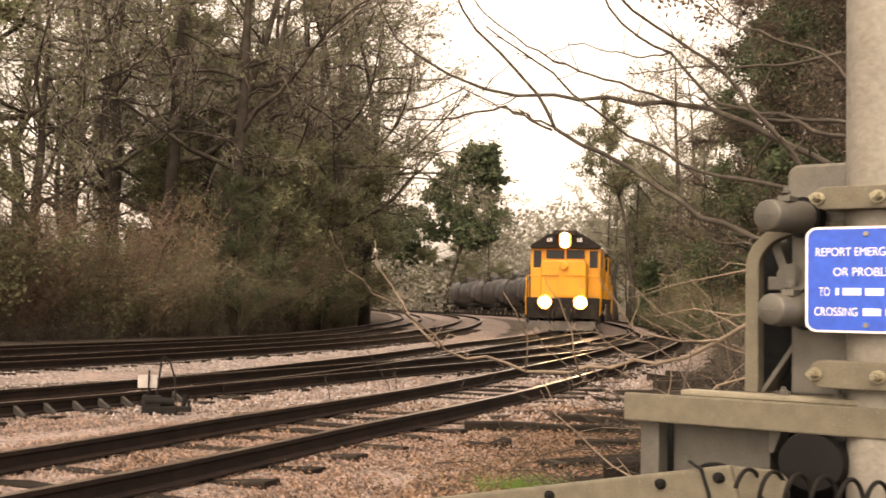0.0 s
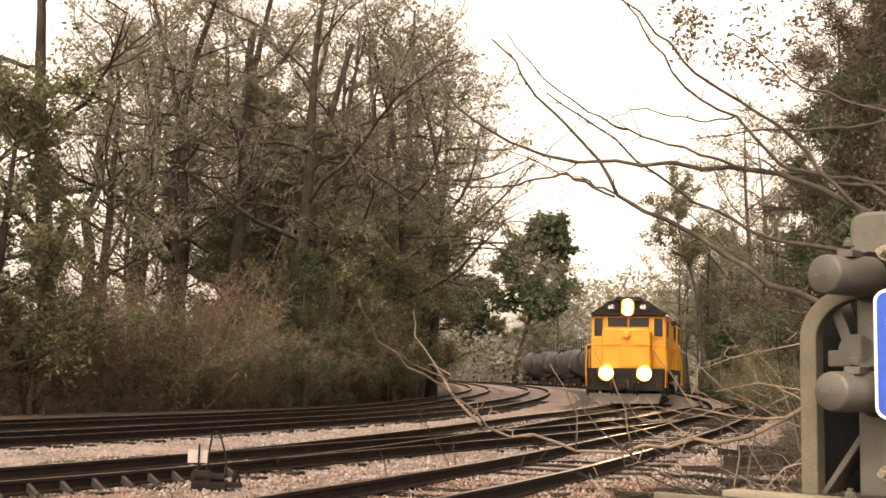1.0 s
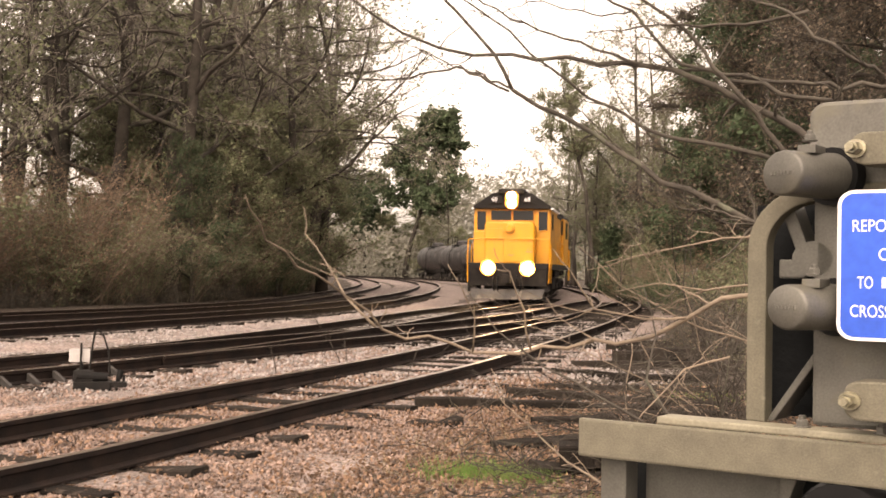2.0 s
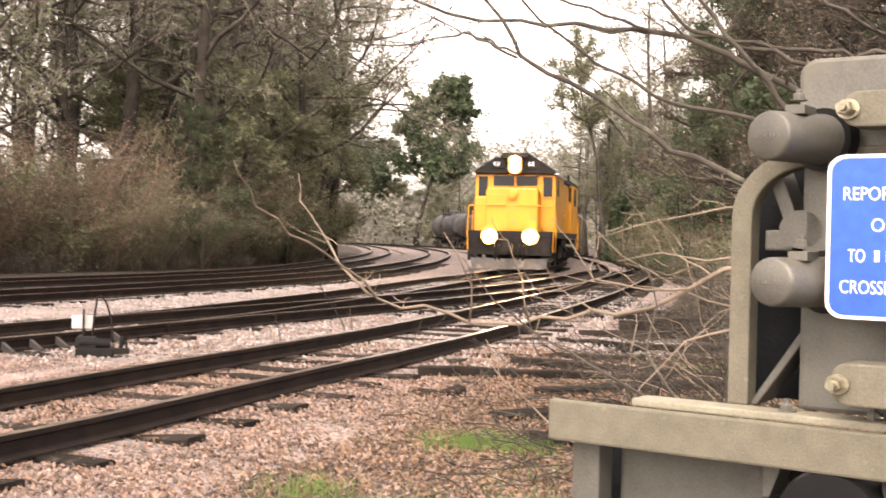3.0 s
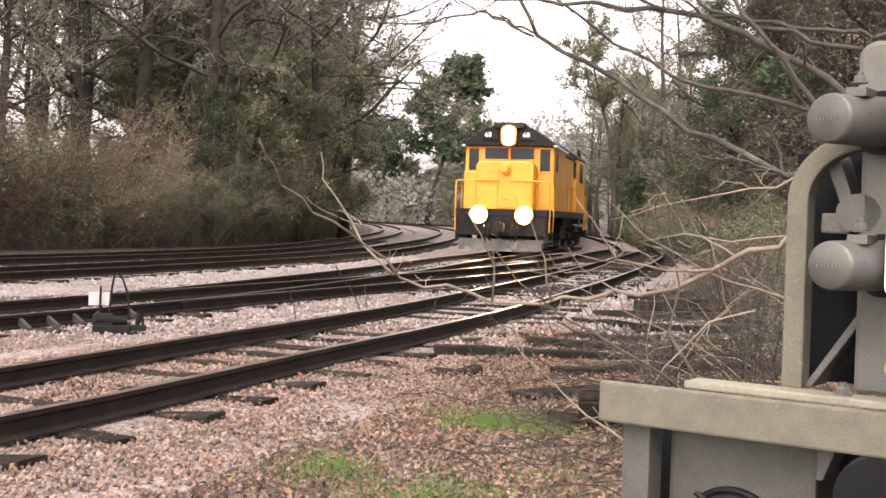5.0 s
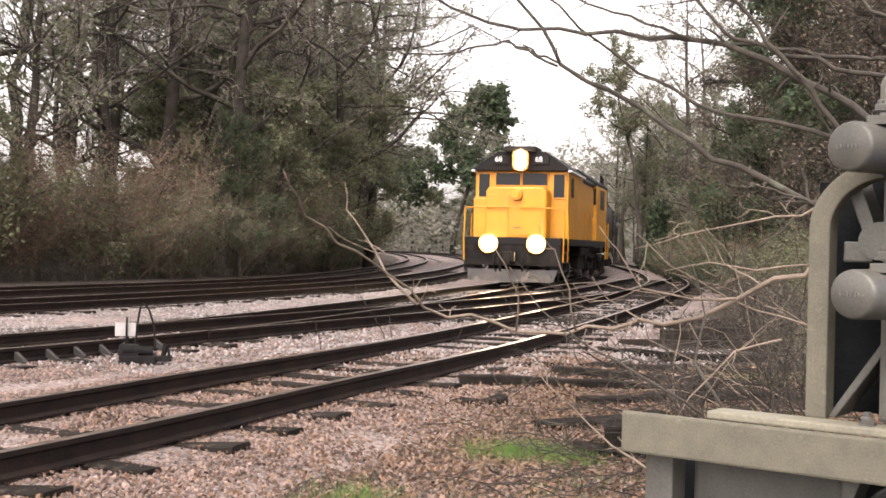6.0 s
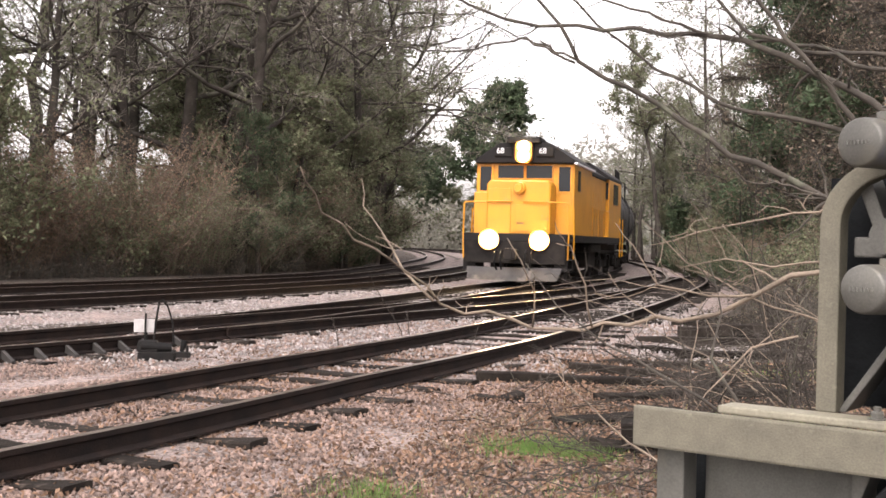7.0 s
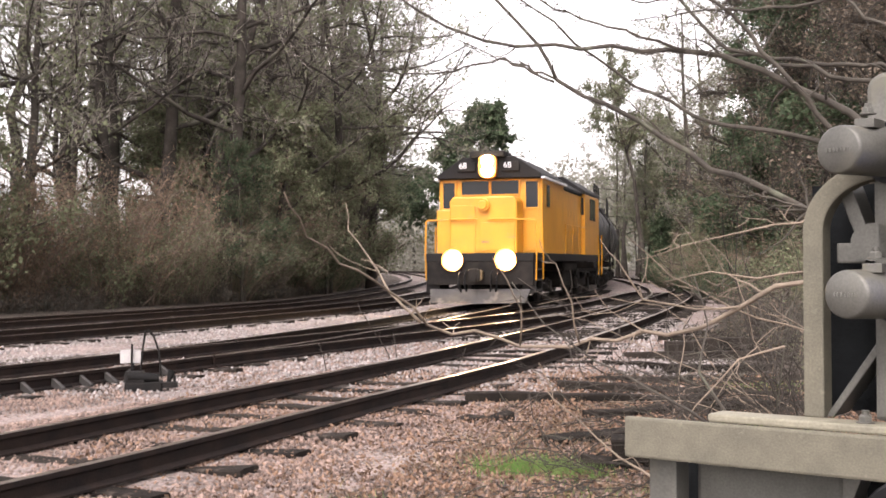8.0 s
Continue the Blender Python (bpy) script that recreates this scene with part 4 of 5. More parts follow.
# ---------------------------------------------------------------- plants
def wander(r, start, way, long, n, bend, lift=0.0):
    """A crooked line of n + 1 points."""
    pts, d = [Vector(start)], Vector(way).normalized()
    for _ in range(n):
        d = (d + Vector((r.gauss(0, bend), r.gauss(0, bend), r.gauss(0, bend) + lift))).normalized()
        pts.append(pts[-1] + d * (long / n))
    return pts


def cone(s, p, q, w):
    """A thin three-sided twig."""
    d = q - p
    a = d.orthogonal().normalized() * w
    b = d.cross(a).normalized() * w
    s.add([p + a, p - a * 0.5 + b * 0.87, p - a * 0.5 - b * 0.87, q], [(0, 1, 3), (1, 2, 3), (2, 0, 3)])


def leaf(s, r, p, size):
    """A small folded leaf clump."""
    a = Vector((r.gauss(0, 1), r.gauss(0, 1), r.gauss(0, 0.7))).normalized() * size
    b = a.cross(Vector((r.gauss(0, 1), r.gauss(0, 1), r.gauss(0, 1)))).normalized() * size * r.uniform(0.35, 0.6)
    fold = a.cross(b).normalized() * size * 0.2
    s.add([p - a, p + b + fold, p + a, p - b + fold], [(0, 1, 2), (0, 2, 3)])


def tree_meshes(seed, height, radius, first=0.25, limbs=13, spread=0.5, lift=0.25, twigs=5, leaves=0, leaf_size=0.12, lean=0.06, subs=7, twig_long=0.9, twig_w=0.012, droop=0.0):
    """Trunk with limbs, and a crown of twigs and leaves."""
    r = random.Random(seed)
    wood, fine, green = Shape(), Shape(), Shape()
    trunk = wander(r, (0, 0, -0.3), (r.gauss(0, lean), r.gauss(0, lean), 1), height, 10, 0.07, 0.05)
    wood.tube(trunk, [radius * (1.25 if i == 0 else 1 - 0.85 * i / 10) for i in range(11)], 9)
    ends = []
    for k in range(limbs):
        t = first + (1 - first) * (k + r.random()) / limbs
        i = min(int(t * 10), 9)
        p = trunk[i].lerp(trunk[i + 1], t * 10 - i)
        a = k * 2.4 + r.uniform(-0.5, 0.5)
        long = height * spread * (1.1 - 0.65 * t) * r.uniform(0.7, 1.25)
        limb = wander(r, p, (math.cos(a), math.sin(a), r.uniform(0.15, 0.7)), long, 7, 0.17, 0.06 * lift * 4 - droop)
        lr = radius * 0.42 * (1.15 - t)
        wood.tube(limb, [max(lr * (1 - 0.8 * j / 7), 0.012) for j in range(8)], 6, False)
        for m in range(subs):
            u = 0.2 + 0.8 * (m + r.random()) / subs
            j = min(int(u * 7), 6)
            q = limb[j].lerp(limb[j + 1], u * 7 - j)
            d = (limb[j + 1] - limb[j]).normalized()
            sub = wander(r, q, d + Vector((r.gauss(0, 0.8), r.gauss(0, 0.8), r.gauss(0.15, 0.5))), long * r.uniform(0.2, 0.42), 4, 0.2, 0.05 - droop)
            wood.tube(sub, [max(lr * 0.3 * (1 - 0.2 * n), 0.008) for n in range(5)], 4, False)
            ends += [(x, y) for x, y in zip(sub, sub[1:])]
    for p, q in ends:
        d = (q - p).normalized()
        for _ in range(twigs):
            a = p.lerp(q, r.random())
            way = (d + Vector((r.gauss(0, 0.7), r.gauss(0, 0.7), r.gauss(0.1 - droop * 4, 0.6)))).normalized()
            b = a + way * twig_long * r.uniform(0.4, 1.2)
            cone(fine, a, b, twig_w * r.uniform(0.6, 1.3))
            mid = a.lerp(b, r.uniform(0.3, 0.7))
            cone(fine, mid, mid + (way + Vector((r.gauss(0, 0.8), r.gauss(0, 0.8), r.gauss(0, 0.8)))) * twig_long * 0.35, twig_w * 0.6)
            for _ in range(leaves):
                leaf(green, r, a.lerp(b, r.uniform(0.2, 1.1)) + Vector((r.gauss(0, 0.12), r.gauss(0, 0.12), r.gauss(0, 0.12))), leaf_size * r.uniform(0.5, 1.3))
    return wood, fine, green


def make_tree(name, label, cat, args, mats=("bark", "twig", "leaf_dark")):
    wood, fine, green = tree_meshes(**args)
    tree = empty(name, pose(0, 0, -200), label=label, category=cat)
    part("trunk", wood, mats[0], tree, smooth="all")
    part("branching", fine, mats[1], tree)
    if green.f:
        part("crown", green, mats[2], tree)
    return tree


def shrub_meshes(seed, height, stems, spread, leaves, leaf_size, twigs=6):
    r, wood, green = random.Random(seed), Shape(), Shape()
    for _ in range(stems):
        a, o = r.uniform(0, 6.28), r.uniform(0, spread * 0.5)
        stem = wander(r, (math.cos(a) * o, math.sin(a) * o, -0.1), (math.cos(a) * spread * 0.4, math.sin(a) * spread * 0.4, 1), height * r.uniform(0.5, 1.1), 6, 0.16)
        wood.tube(stem, [0.022 * (1 - 0.13 * i) for i in range(7)], 4, False)
        for p, q in zip(stem[1:], stem[2:]):
            for _ in range(twigs):
                u = p.lerp(q, r.random())
                w = u + Vector((r.gauss(0, 1), r.gauss(0, 1), r.gauss(0.3, 0.7))).normalized() * r.uniform(0.25, 0.9)
                cone(wood, u, w, 0.0055)
                for _ in range(leaves):
                    leaf(green, r, u.lerp(w, r.uniform(0.2, 1.1)) + Vector((r.gauss(0, 0.07), r.gauss(0, 0.07), r.gauss(0, 0.07))), leaf_size * r.uniform(0.5, 1.3))
    return wood, green


def make_shrub(name, label, args, mats):
    wood, green = shrub_meshes(**args)
    shrub = empty(name, pose(0, 0, -200), label=label, category="shrub")
    part("stem_clump", wood, mats[0], shrub)
    part("foliage", green, mats[1], shrub)
    return shrub


def lay(x, y):
    """From the planting plan, which is drawn shortened in depth, to the ground."""
    return 0.92 * x, 1.7 * y


def plant(kinds, places, group, seed, low=0.8, high=1.25):
    """Copies of the kinds at plan places, turned and sized at random, on the ground."""
    r = random.Random(seed)
    for x, y, *more in places:
        x, y = lay(x, y)
        k = (more[0] if more else 1.0) * r.uniform(low, high)
        kind = more[1] if len(more) > 1 else r.choice(kinds)
        ob = copy_thing(kind, pose(x, y, ground_height(x, y) - 0.03, 0, 0, r.uniform(0, 360)) @ Matrix.Diagonal((k, k, k, 1)))
        tagged(ob, group=group)


def remove_thing(ob):
    for o in (*ob.children_recursive, ob):
        bpy.data.objects.remove(o)


def build_woods():
    bare = [make_tree("bare_tree", "tall bare grey hardwood tree with fine twigs", "tree", dict(seed=s, height=h, radius=0.26, first=0.28, limbs=14, spread=0.42, twigs=4, leaves=2, leaf_size=0.10, twig_long=1.0, droop=0.01), ("bark", "moss_twig", "leaf_olive")) for s, h in ((11, 17), (12, 19), (13, 15))]
    green = [make_tree("evergreen_tree", "dark green broad-leaved evergreen tree", "tree", dict(seed=s, height=h, radius=0.2, first=0.12, limbs=18, spread=0.36, twigs=4, leaves=8, leaf_size=0.085, twig_long=0.8), ("bark", "twig", m)) for s, h, m in ((21, 11, "leaf_dark"), (22, 9, "leaf_olive"))]
    brush = [make_shrub("brown_brush", "dense leafless brown undergrowth", dict(seed=s, height=4.4, stems=26, spread=1.6, leaves=5, leaf_size=0.037, twigs=9), ("twig", m)) for s, m in ((31, "leaf_brown"), (33, "leaf_brown"), (32, "leaf_olive"))]
    holly = [make_shrub("green_shrub", "dark green leafy shrub", dict(seed=s, height=3.6, stems=18, spread=1.5, leaves=8, leaf_size=0.052, twigs=8), ("twig", m)) for s, m in ((41, "leaf_dark"), (42, "leaf_olive"))]
    weeds = [make_shrub("dry_weeds", "low dry brown weeds at the edge of the woods", dict(seed=51, height=0.9, stems=20, spread=1.0, leaves=1, leaf_size=0.03, twigs=4), ("grey_branch", "vine"))]
    edge = spline([(-34, 14.5), (-22, 16.8), (-14.5, 21), (-9.4, 25.6), (-6.2, 30.8), (-4.4, 36.8), (-4.2, 45), (-5.6, 56), (-9.5, 72), (-18, 95)], 1.0)
    r = random.Random(3)
    left, weed_at = [], []
    for i, p in enumerate(edge):
        d = (edge[min(i + 1, len(edge) - 1)] - edge[max(i - 1, 0)]).normalized()
        out = Vector((-d.y, d.x, 0))
        if i % 2 == 0 or p.y < 40:
            for k in range(2 if p.y < 40 else 1):
                q = p + out * r.uniform(1.5, 3.4) + d * r.uniform(-0.6, 0.6)
                kind = r.choice(brush[:2] * 3 + [brush[2]] * 3 + holly * 2) if p.y < 25 else r.choice(brush[1:] + holly * 2 + [brush[2]] * 2)
                left.append((q.x, q.y, r.uniform(0.8, 1.3), kind))
        if p.y < 36:
            q = p + out * r.uniform(0.7, 1.3)
            weed_at.append((q.x, q.y, r.uniform(0.6, 1.2)))
    plant(brush, left, "undergrowth along the woods", 1)
    plant(weeds, weed_at, "weeds along the woods", 2)
    far = random.Random(44)
    plant(brush, [(p.x - far.uniform(0.8, 3.0), p.y + far.uniform(-0.6, 0.6), far.uniform(0.8, 1.2), far.choice(brush[1:] + holly)) for p in edge if 36 < p.y < 60], "undergrowth along the far woods", 45)
    trees = []
    for i in range(0, len(edge), 2):
        p, d = edge[i], (edge[min(i + 1, len(edge) - 1)] - edge[max(i - 1, 0)]).normalized()
        out = Vector((-d.y, d.x, 0))
        for depth in (3.0, 6.5, 11.0):
            if p.x < -10 and (depth > 5 or r.random() < 0.4):
                continue
            if r.random() < (0.58 if depth < 8 else 0.5):
                q = p + out * (depth + r.uniform(-1.2, 1.2)) + d * r.uniform(-1, 1)
                trees.append((q.x, q.y, r.uniform(0.8, 1.15), r.choice(bare + bare + bare + green[1:])))
    big = [make_tree("limbed_tree", "big dark hardwood with crooked low limbs", "tree", dict(seed=s, height=19, radius=0.36, first=0.24, limbs=11, spread=0.5, twigs=2, leaves=1, leaf_size=0.055, twig_long=1.1, lean=0.14, subs=8), ("bark", "moss_twig", "leaf_olive")) for s in (71, 72)]
    plant(big, [(-9.0, 28.4), (-14.4, 28.0), (-15.8, 23.6), (-12.4, 29.5), (-7.4, 31.5), (-6.0, 37.5, 1.1), (-6.0, 44, 1.15), (-19, 23, 1.0), (-22.5, 21.5)], "big trees at the edge of the woods", 12, 0.9, 1.15)
    plant(bare, [(-3.6, 41, 1.15), (-4.0, 47, 1.25), (-5.0, 53, 1.3), (-5.6, 36, 1.1), (-7.0, 33.4, 1.05), (-4.8, 45, 1.2)], "tall trees leaning over the far track", 16, 0.95, 1.1)
    plant(green, [(-8.2, 31.0, 0.75, green[1]), (-6.4, 34.2, 0.7, green[1]), (-5.4, 39, 0.85, green[1]), (-19.5, 19.6, 1.05, green[1]), (-17.2, 20.8, 0.95, green[1]), (-15.4, 21.8, 0.7, green[1]), (-8.0, 28.5, 0.5, green[0]), (-5.4, 35, 0.5, green[0])], "evergreens at the edge of the woods", 15)
    plant(green, [(-10.2, 36, 1.7, green[1]), (-8.0, 42, 1.6, green[1])], "evergreens deeper in the woods", 21, 0.95, 1.1)
    plant(bare, trees, "trees of the woods", 4, 0.85, 1.15)
    bare_all = bare + big
    # the dark evergreen that closes the view, and the woods on the other side
    crown = make_tree("evergreen_tree", "tall dark green evergreen with a dense rounded crown", "tree", dict(seed=25, height=24, radius=0.45, first=0.42, limbs=30, spread=0.37, twigs=6, leaves=5, leaf_size=0.36, twig_long=1.7, lift=0.1), ("bark", "twig", "leaf_dark"))
    plant([crown], [(4.4, 110, 1.0, crown), (-2.4, 118, 0.66, crown), (-9.5, 93, 0.8, crown), (-12.5, 88, 0.9, crown)], "tall dark evergreens", 5, 0.98, 1.02)
    right = [(18.5, 46, 1.0, bare[0]), (18, 40, 0.9, green[1]), (20, 48, 0.9, bare[1]), (16.5, 36, 0.55, green[1]), (20, 56, 0.8, bare[2]), (20.5, 68, 0.8, bare[1]), (9.5, 98, 0.75, bare[1]), (13, 97, 0.75, green[1]), (3.4, 118, 1.2, green[1]), (6.8, 122, 1.3, green[1]), (0.8, 126, 1.1, bare[2]), (8.5, 108, 0.9, green[1]), (19, 84, 0.8, green[1]), (17.5, 92, 0.7, bare[0]), (19, 66, 0.9, bare[0]),
             (23, 30, 0.8, bare[0]), (21, 56, 0.95, green[0]), (17.5, 30, 0.6, green[1]), (18, 41, 0.75, bare[2]), (22, 36, 0.7, green[0]), (19.0, 52, 0.85, green[1]), (22, 50, 0.95, bare[1]), (18.0, 61, 0.85, bare[2]), (17.6, 54, 0.8, bare[0])]
    plant(bare, right, "trees beyond the curve", 6, 0.9, 1.1)
    slope = []
    for k in range(46):
        deep = r.uniform(40, 78)
        wide = deep * 1.85 * r.uniform(0.15, 0.38)
        if wide > 20 or deep > 66:
            slope.append((max(wide, 21.0) + r.uniform(0, 2), deep, r.uniform(0.5, 0.78), r.choice(bare + green[1:] * 2)))
    plant(bare, slope, "trees on the far slope", 26, 0.9, 1.1)
    # right bank: brush, brambles, tall dark vine-hung trees
    bank = []
    for k in range(46):
        t = k / 45
        bank.append((9.6 + 5.4 * t + r.uniform(-1.2, 1.5), 12.0 + 26 * t + r.uniform(-1, 1), r.uniform(0.35, 0.75), r.choice(brush[2:] * 2 + holly * 2 + brush[:1])))
    plant(brush, bank, "undergrowth on the bank", 7)
    tangle = []
    for k in range(20):
        t = 0.35 + 0.65 * r.random()
        tangle.append((4.2 + 5.2 * t + r.uniform(-0.9, 0.9), 8.6 + 9.5 * t + r.uniform(-1.6, 1.0), r.uniform(0.5, 1.15)))
    plant(weeds, [p for p in tangle if line_gap(*lay(*p[:2])) > 1.6], "dry weeds among the old ties", 13)
    plant(brush[2:], [(8.6, 15.6, 0.3), (9.4, 17.8, 0.35), (8.4, 13.0, 0.3), (10.4, 20.0, 0.4), (7.9, 11.4, 0.3), (7.2, 9.8, 0.25)], "brambles on the bank", 14)
    herbs = [make_shrub("green_weeds", "low green weeds among the discarded ties", dict(seed=52, height=0.5, stems=16, spread=0.8, leaves=3, leaf_size=0.024, twigs=4), ("twig", "leaf_olive"))]
    low = []
    for k in range(34):
        t = 0.2 + 0.8 * r.random()
        low.append((4.4 + 5.0 * t + r.uniform(-0.8, 0.9), 8.2 + 9.0 * t + r.uniform(-1.8, 0.8), r.uniform(0.35, 0.8)))
    plant(herbs, [p for p in low if line_gap(*lay(*p[:2])) > 1.7], "green weeds among the old ties", 19)
    plant(holly, [(5.6, 9.6, 0.12), (6.2, 10.4, 0.15), (5.2, 8.6, 0.1), (6.6, 11.2, 0.18), (4.6, 7.6, 0.1), (5.9, 8.9, 0.13), (7.2, 12.2, 0.2)], "low green weeds beside the old ties", 18)
    vines = make_tree("vine_hung_tree", "dark tree hung with dead brown vines and leaves", "tree", dict(seed=61, height=13, radius=0.24, first=0.08, limbs=26, spread=0.26, twigs=7, leaves=6, leaf_size=0.045, twig_long=0.9, droop=0.05), ("bark", "grey_branch", "vine"))
    cedar = make_tree("cedar_tree", "dense dark green cedar", "tree", dict(seed=62, height=12, radius=0.2, first=0.1, limbs=28, spread=0.2, twigs=5, leaves=9, leaf_size=0.075, twig_long=0.55), ("bark", "twig", "leaf_dark"))
    plant([vines], [(13.4, 27.5, 1.15, cedar), (14.2, 25.0, 1.25, cedar), (12.6, 20.5, 1.05, vines), (15.5, 29.0, 1.2, vines), (11.6, 16.0, 0.95, vines), (13.0, 18.0, 1.1, cedar), (16.0, 23.0, 1.2, cedar), (10.4, 12.5, 0.9, vines), (18.5, 26.0, 1.3, vines)], "dark trees on the bank", 8, 0.95, 1.05)
    pine = make_tree("pine_tree", "tall thin pine with a vine-wrapped trunk", "tree", dict(seed=63, height=14.5, radius=0.2, first=0.58, limbs=16, spread=0.27, twigs=4, leaves=5, leaf_size=0.10, twig_long=0.6), ("bark", "twig", "leaf_olive"))
    plant([pine], [(15.9, 48.5, 1.03, pine), (18.4, 55, 0.85, pine)], "pines beyond the curve", 9, 1, 1)
    ivy = [make_tree("ivy_snag", "dead trunk wrapped in dark ivy", "tree", dict(seed=64, height=9.5, radius=0.3, first=0.03, limbs=40, spread=0.07, twigs=3, leaves=5, leaf_size=0.14, twig_long=0.4), ("bark", "twig", "leaf_dark"))]
    plant(ivy, [(16.4, 48.2, 0.9)], "ivy-wrapped trunk", 10, 1, 1)
    for ob in bare_all + green + brush + holly + weeds + herbs + [vines, cedar, pine, crown] + ivy:
        remove_thing(ob)


def build_far_woods():
    """A far tree belt, haze put into its leaf colour, that closes the horizon all round."""
    r, s = random.Random(9), Shape()
    for k in range(62000):
        a = r.uniform(-0.2, 0.4) if k % 4 else r.uniform(-2.2, 2.2)
        d = r.uniform(105, 165)
        x, y = d * math.sin(a), 1.75 * d * math.cos(a)
        top = (9.5 + 8.5 * min(max((a - 0.05) / 0.08, 0), 1) if a > -0.08 else 14) + 4 * noise.noise((x * 0.06, y * 0.06, 1)) + 3 * noise.noise((x * 0.2, y * 0.2, 2))
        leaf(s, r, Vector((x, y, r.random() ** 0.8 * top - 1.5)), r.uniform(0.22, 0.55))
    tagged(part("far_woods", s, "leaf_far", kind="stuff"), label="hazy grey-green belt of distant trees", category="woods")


def bough(tree, name, r, points, r0, r1, twigs, mat, twig_long=0.45):
    """A crooked bough through control points, with side twigs, tapering."""
    pts, raw = [], [Vector(p) for p in points]
    for a, b in zip(raw, raw[1:]):
        n = max(2, int((b - a).length / max(0.12, 6 * r0)))
        for i in range(n):
            j = 0.9 * r0 if i else 0.0
            pts.append(a.lerp(b, i / n) + Vector((r.gauss(0, j), r.gauss(0, j), r.gauss(0, j))))
    pts.append(raw[-1])
    n = len(pts)
    s = Shape().tube(pts, [r0 + (r1 - r0) * i / (n - 1) for i in range(n)], 7)
    for _ in range(twigs):
        i = r.randrange(n // 5, n - 1)
        d = (pts[i + 1] - pts[i]).normalized()
        w = r0 + (r1 - r0) * i / (n - 1)
        t = wander(r, pts[i], d * 1.1 + Vector((r.gauss(0, 0.8), r.gauss(0, 0.8), r.gauss(0.1, 0.8))), twig_long * r.uniform(0.4, 1.6), 5, 0.28)
        s.tube(t, [max(w * 0.5 * (1 - 0.17 * k), 0.0022) for k in range(6)], 5, False)
        if r.random() < 0.6:
            u = wander(r, t[3], (t[4] - t[3]) + Vector((r.gauss(0, 0.1), r.gauss(0, 0.1), r.gauss(0, 0.1))), twig_long * 0.4, 3, 0.3)
            s.tube(u, [0.003, 0.0028, 0.0025, 0.002], 4, False)
    return part(name, s, mat, tree, smooth="all")

def build_edge_trees():
    """Four crooked hardwoods that stand out dark at the edge of the woods."""
    r = random.Random(83)
    for home, limbs in (
        ((-19.51, 58.00, -0.25), ((0.33, 0.15, ((0.00, 0.00, -0.10), (0.00, 0.00, 4.11), (0.05, -0.00, 7.07), (0.20, -0.00, 10.01), (0.34, -0.00, 12.57), (0.68, -0.00, 14.63), (1.28, -0.00, 18.14))), (0.17, 0.04, ((0.29, -0.00, 11.33), (1.14, 0.35, 11.94), (2.33, 0.70, 12.61), (3.59, 1.05, 13.07), (5.14, 1.40, 13.91))), )),
        ((-11.40, 53.00, -0.25), ((0.27, 0.12, ((0.00, 0.00, -0.10), (0.00, 0.00, 2.29), (0.06, -0.00, 4.26), (0.07, -0.00, 6.23), (0.19, -0.00, 8.94), (0.39, -0.00, 11.16), (0.51, -0.00, 13.62), (0.64, -0.00, 16.82))), (0.14, 0.03, ((0.15, -0.00, 8.45), (0.60, 0.35, 9.39), (1.40, 0.70, 9.80), (2.75, 1.05, 10.12), (3.38, 1.40, 10.48))), (0.14, 0.03, ((0.34, -0.00, 10.91), (1.24, 0.35, 11.72), (2.65, 0.70, 12.53), (4.65, 1.05, 12.15), (6.14, 1.40, 11.27), (7.99, 1.75, 11.07))), )),
        ((-9.12, 51.00, -0.25), ((0.26, 0.12, ((0.00, 0.00, -0.10), (0.00, 0.00, 2.30), (0.15, -0.00, 4.20), (0.42, -0.00, 6.33), (0.88, -0.00, 8.24), (1.50, -0.00, 10.14), (2.17, -0.00, 12.29), (3.05, -0.00, 15.62))), (0.13, 0.03, ((0.83, -0.00, 8.12), (0.22, 0.35, 8.82), (-0.37, 0.70, 8.97))), (0.13, 0.03, ((1.68, -0.00, 10.50), (2.91, 0.35, 10.93), (3.63, 0.70, 10.42), (4.59, 1.05, 9.73), (5.55, 1.40, 9.04))), )),
        ((-14.30, 56.00, -0.25), ((0.20, 0.09, ((0.00, 0.00, -0.10), (0.00, 0.00, 2.29), (-0.13, -0.00, 4.89), (-0.24, -0.00, 6.32), (-0.79, -0.00, 8.05), (-0.49, -0.00, 9.80), (0.03, -0.00, 11.13), (0.47, -0.00, 13.74), (0.88, -0.00, 16.87))), (0.10, 0.03, ((-0.65, -0.00, 8.78), (-1.32, 0.35, 9.80), (-1.87, 0.70, 11.09))), (0.10, 0.03, ((0.03, -0.00, 11.13), (1.24, 0.35, 11.68), (2.28, 0.70, 11.85))), )),
    ):
        tree = empty("crooked_tree", pose(*home), label="dark crooked hardwood at the edge of the woods", category="tree")
        tagged(tree, group="crooked trees of the woods")
        for n, (r0, r1, points) in enumerate(limbs):
            bough(tree, "limb" if n else "trunk", r, points, r0, r1, 10 if n else 14, "bark", 2.6)


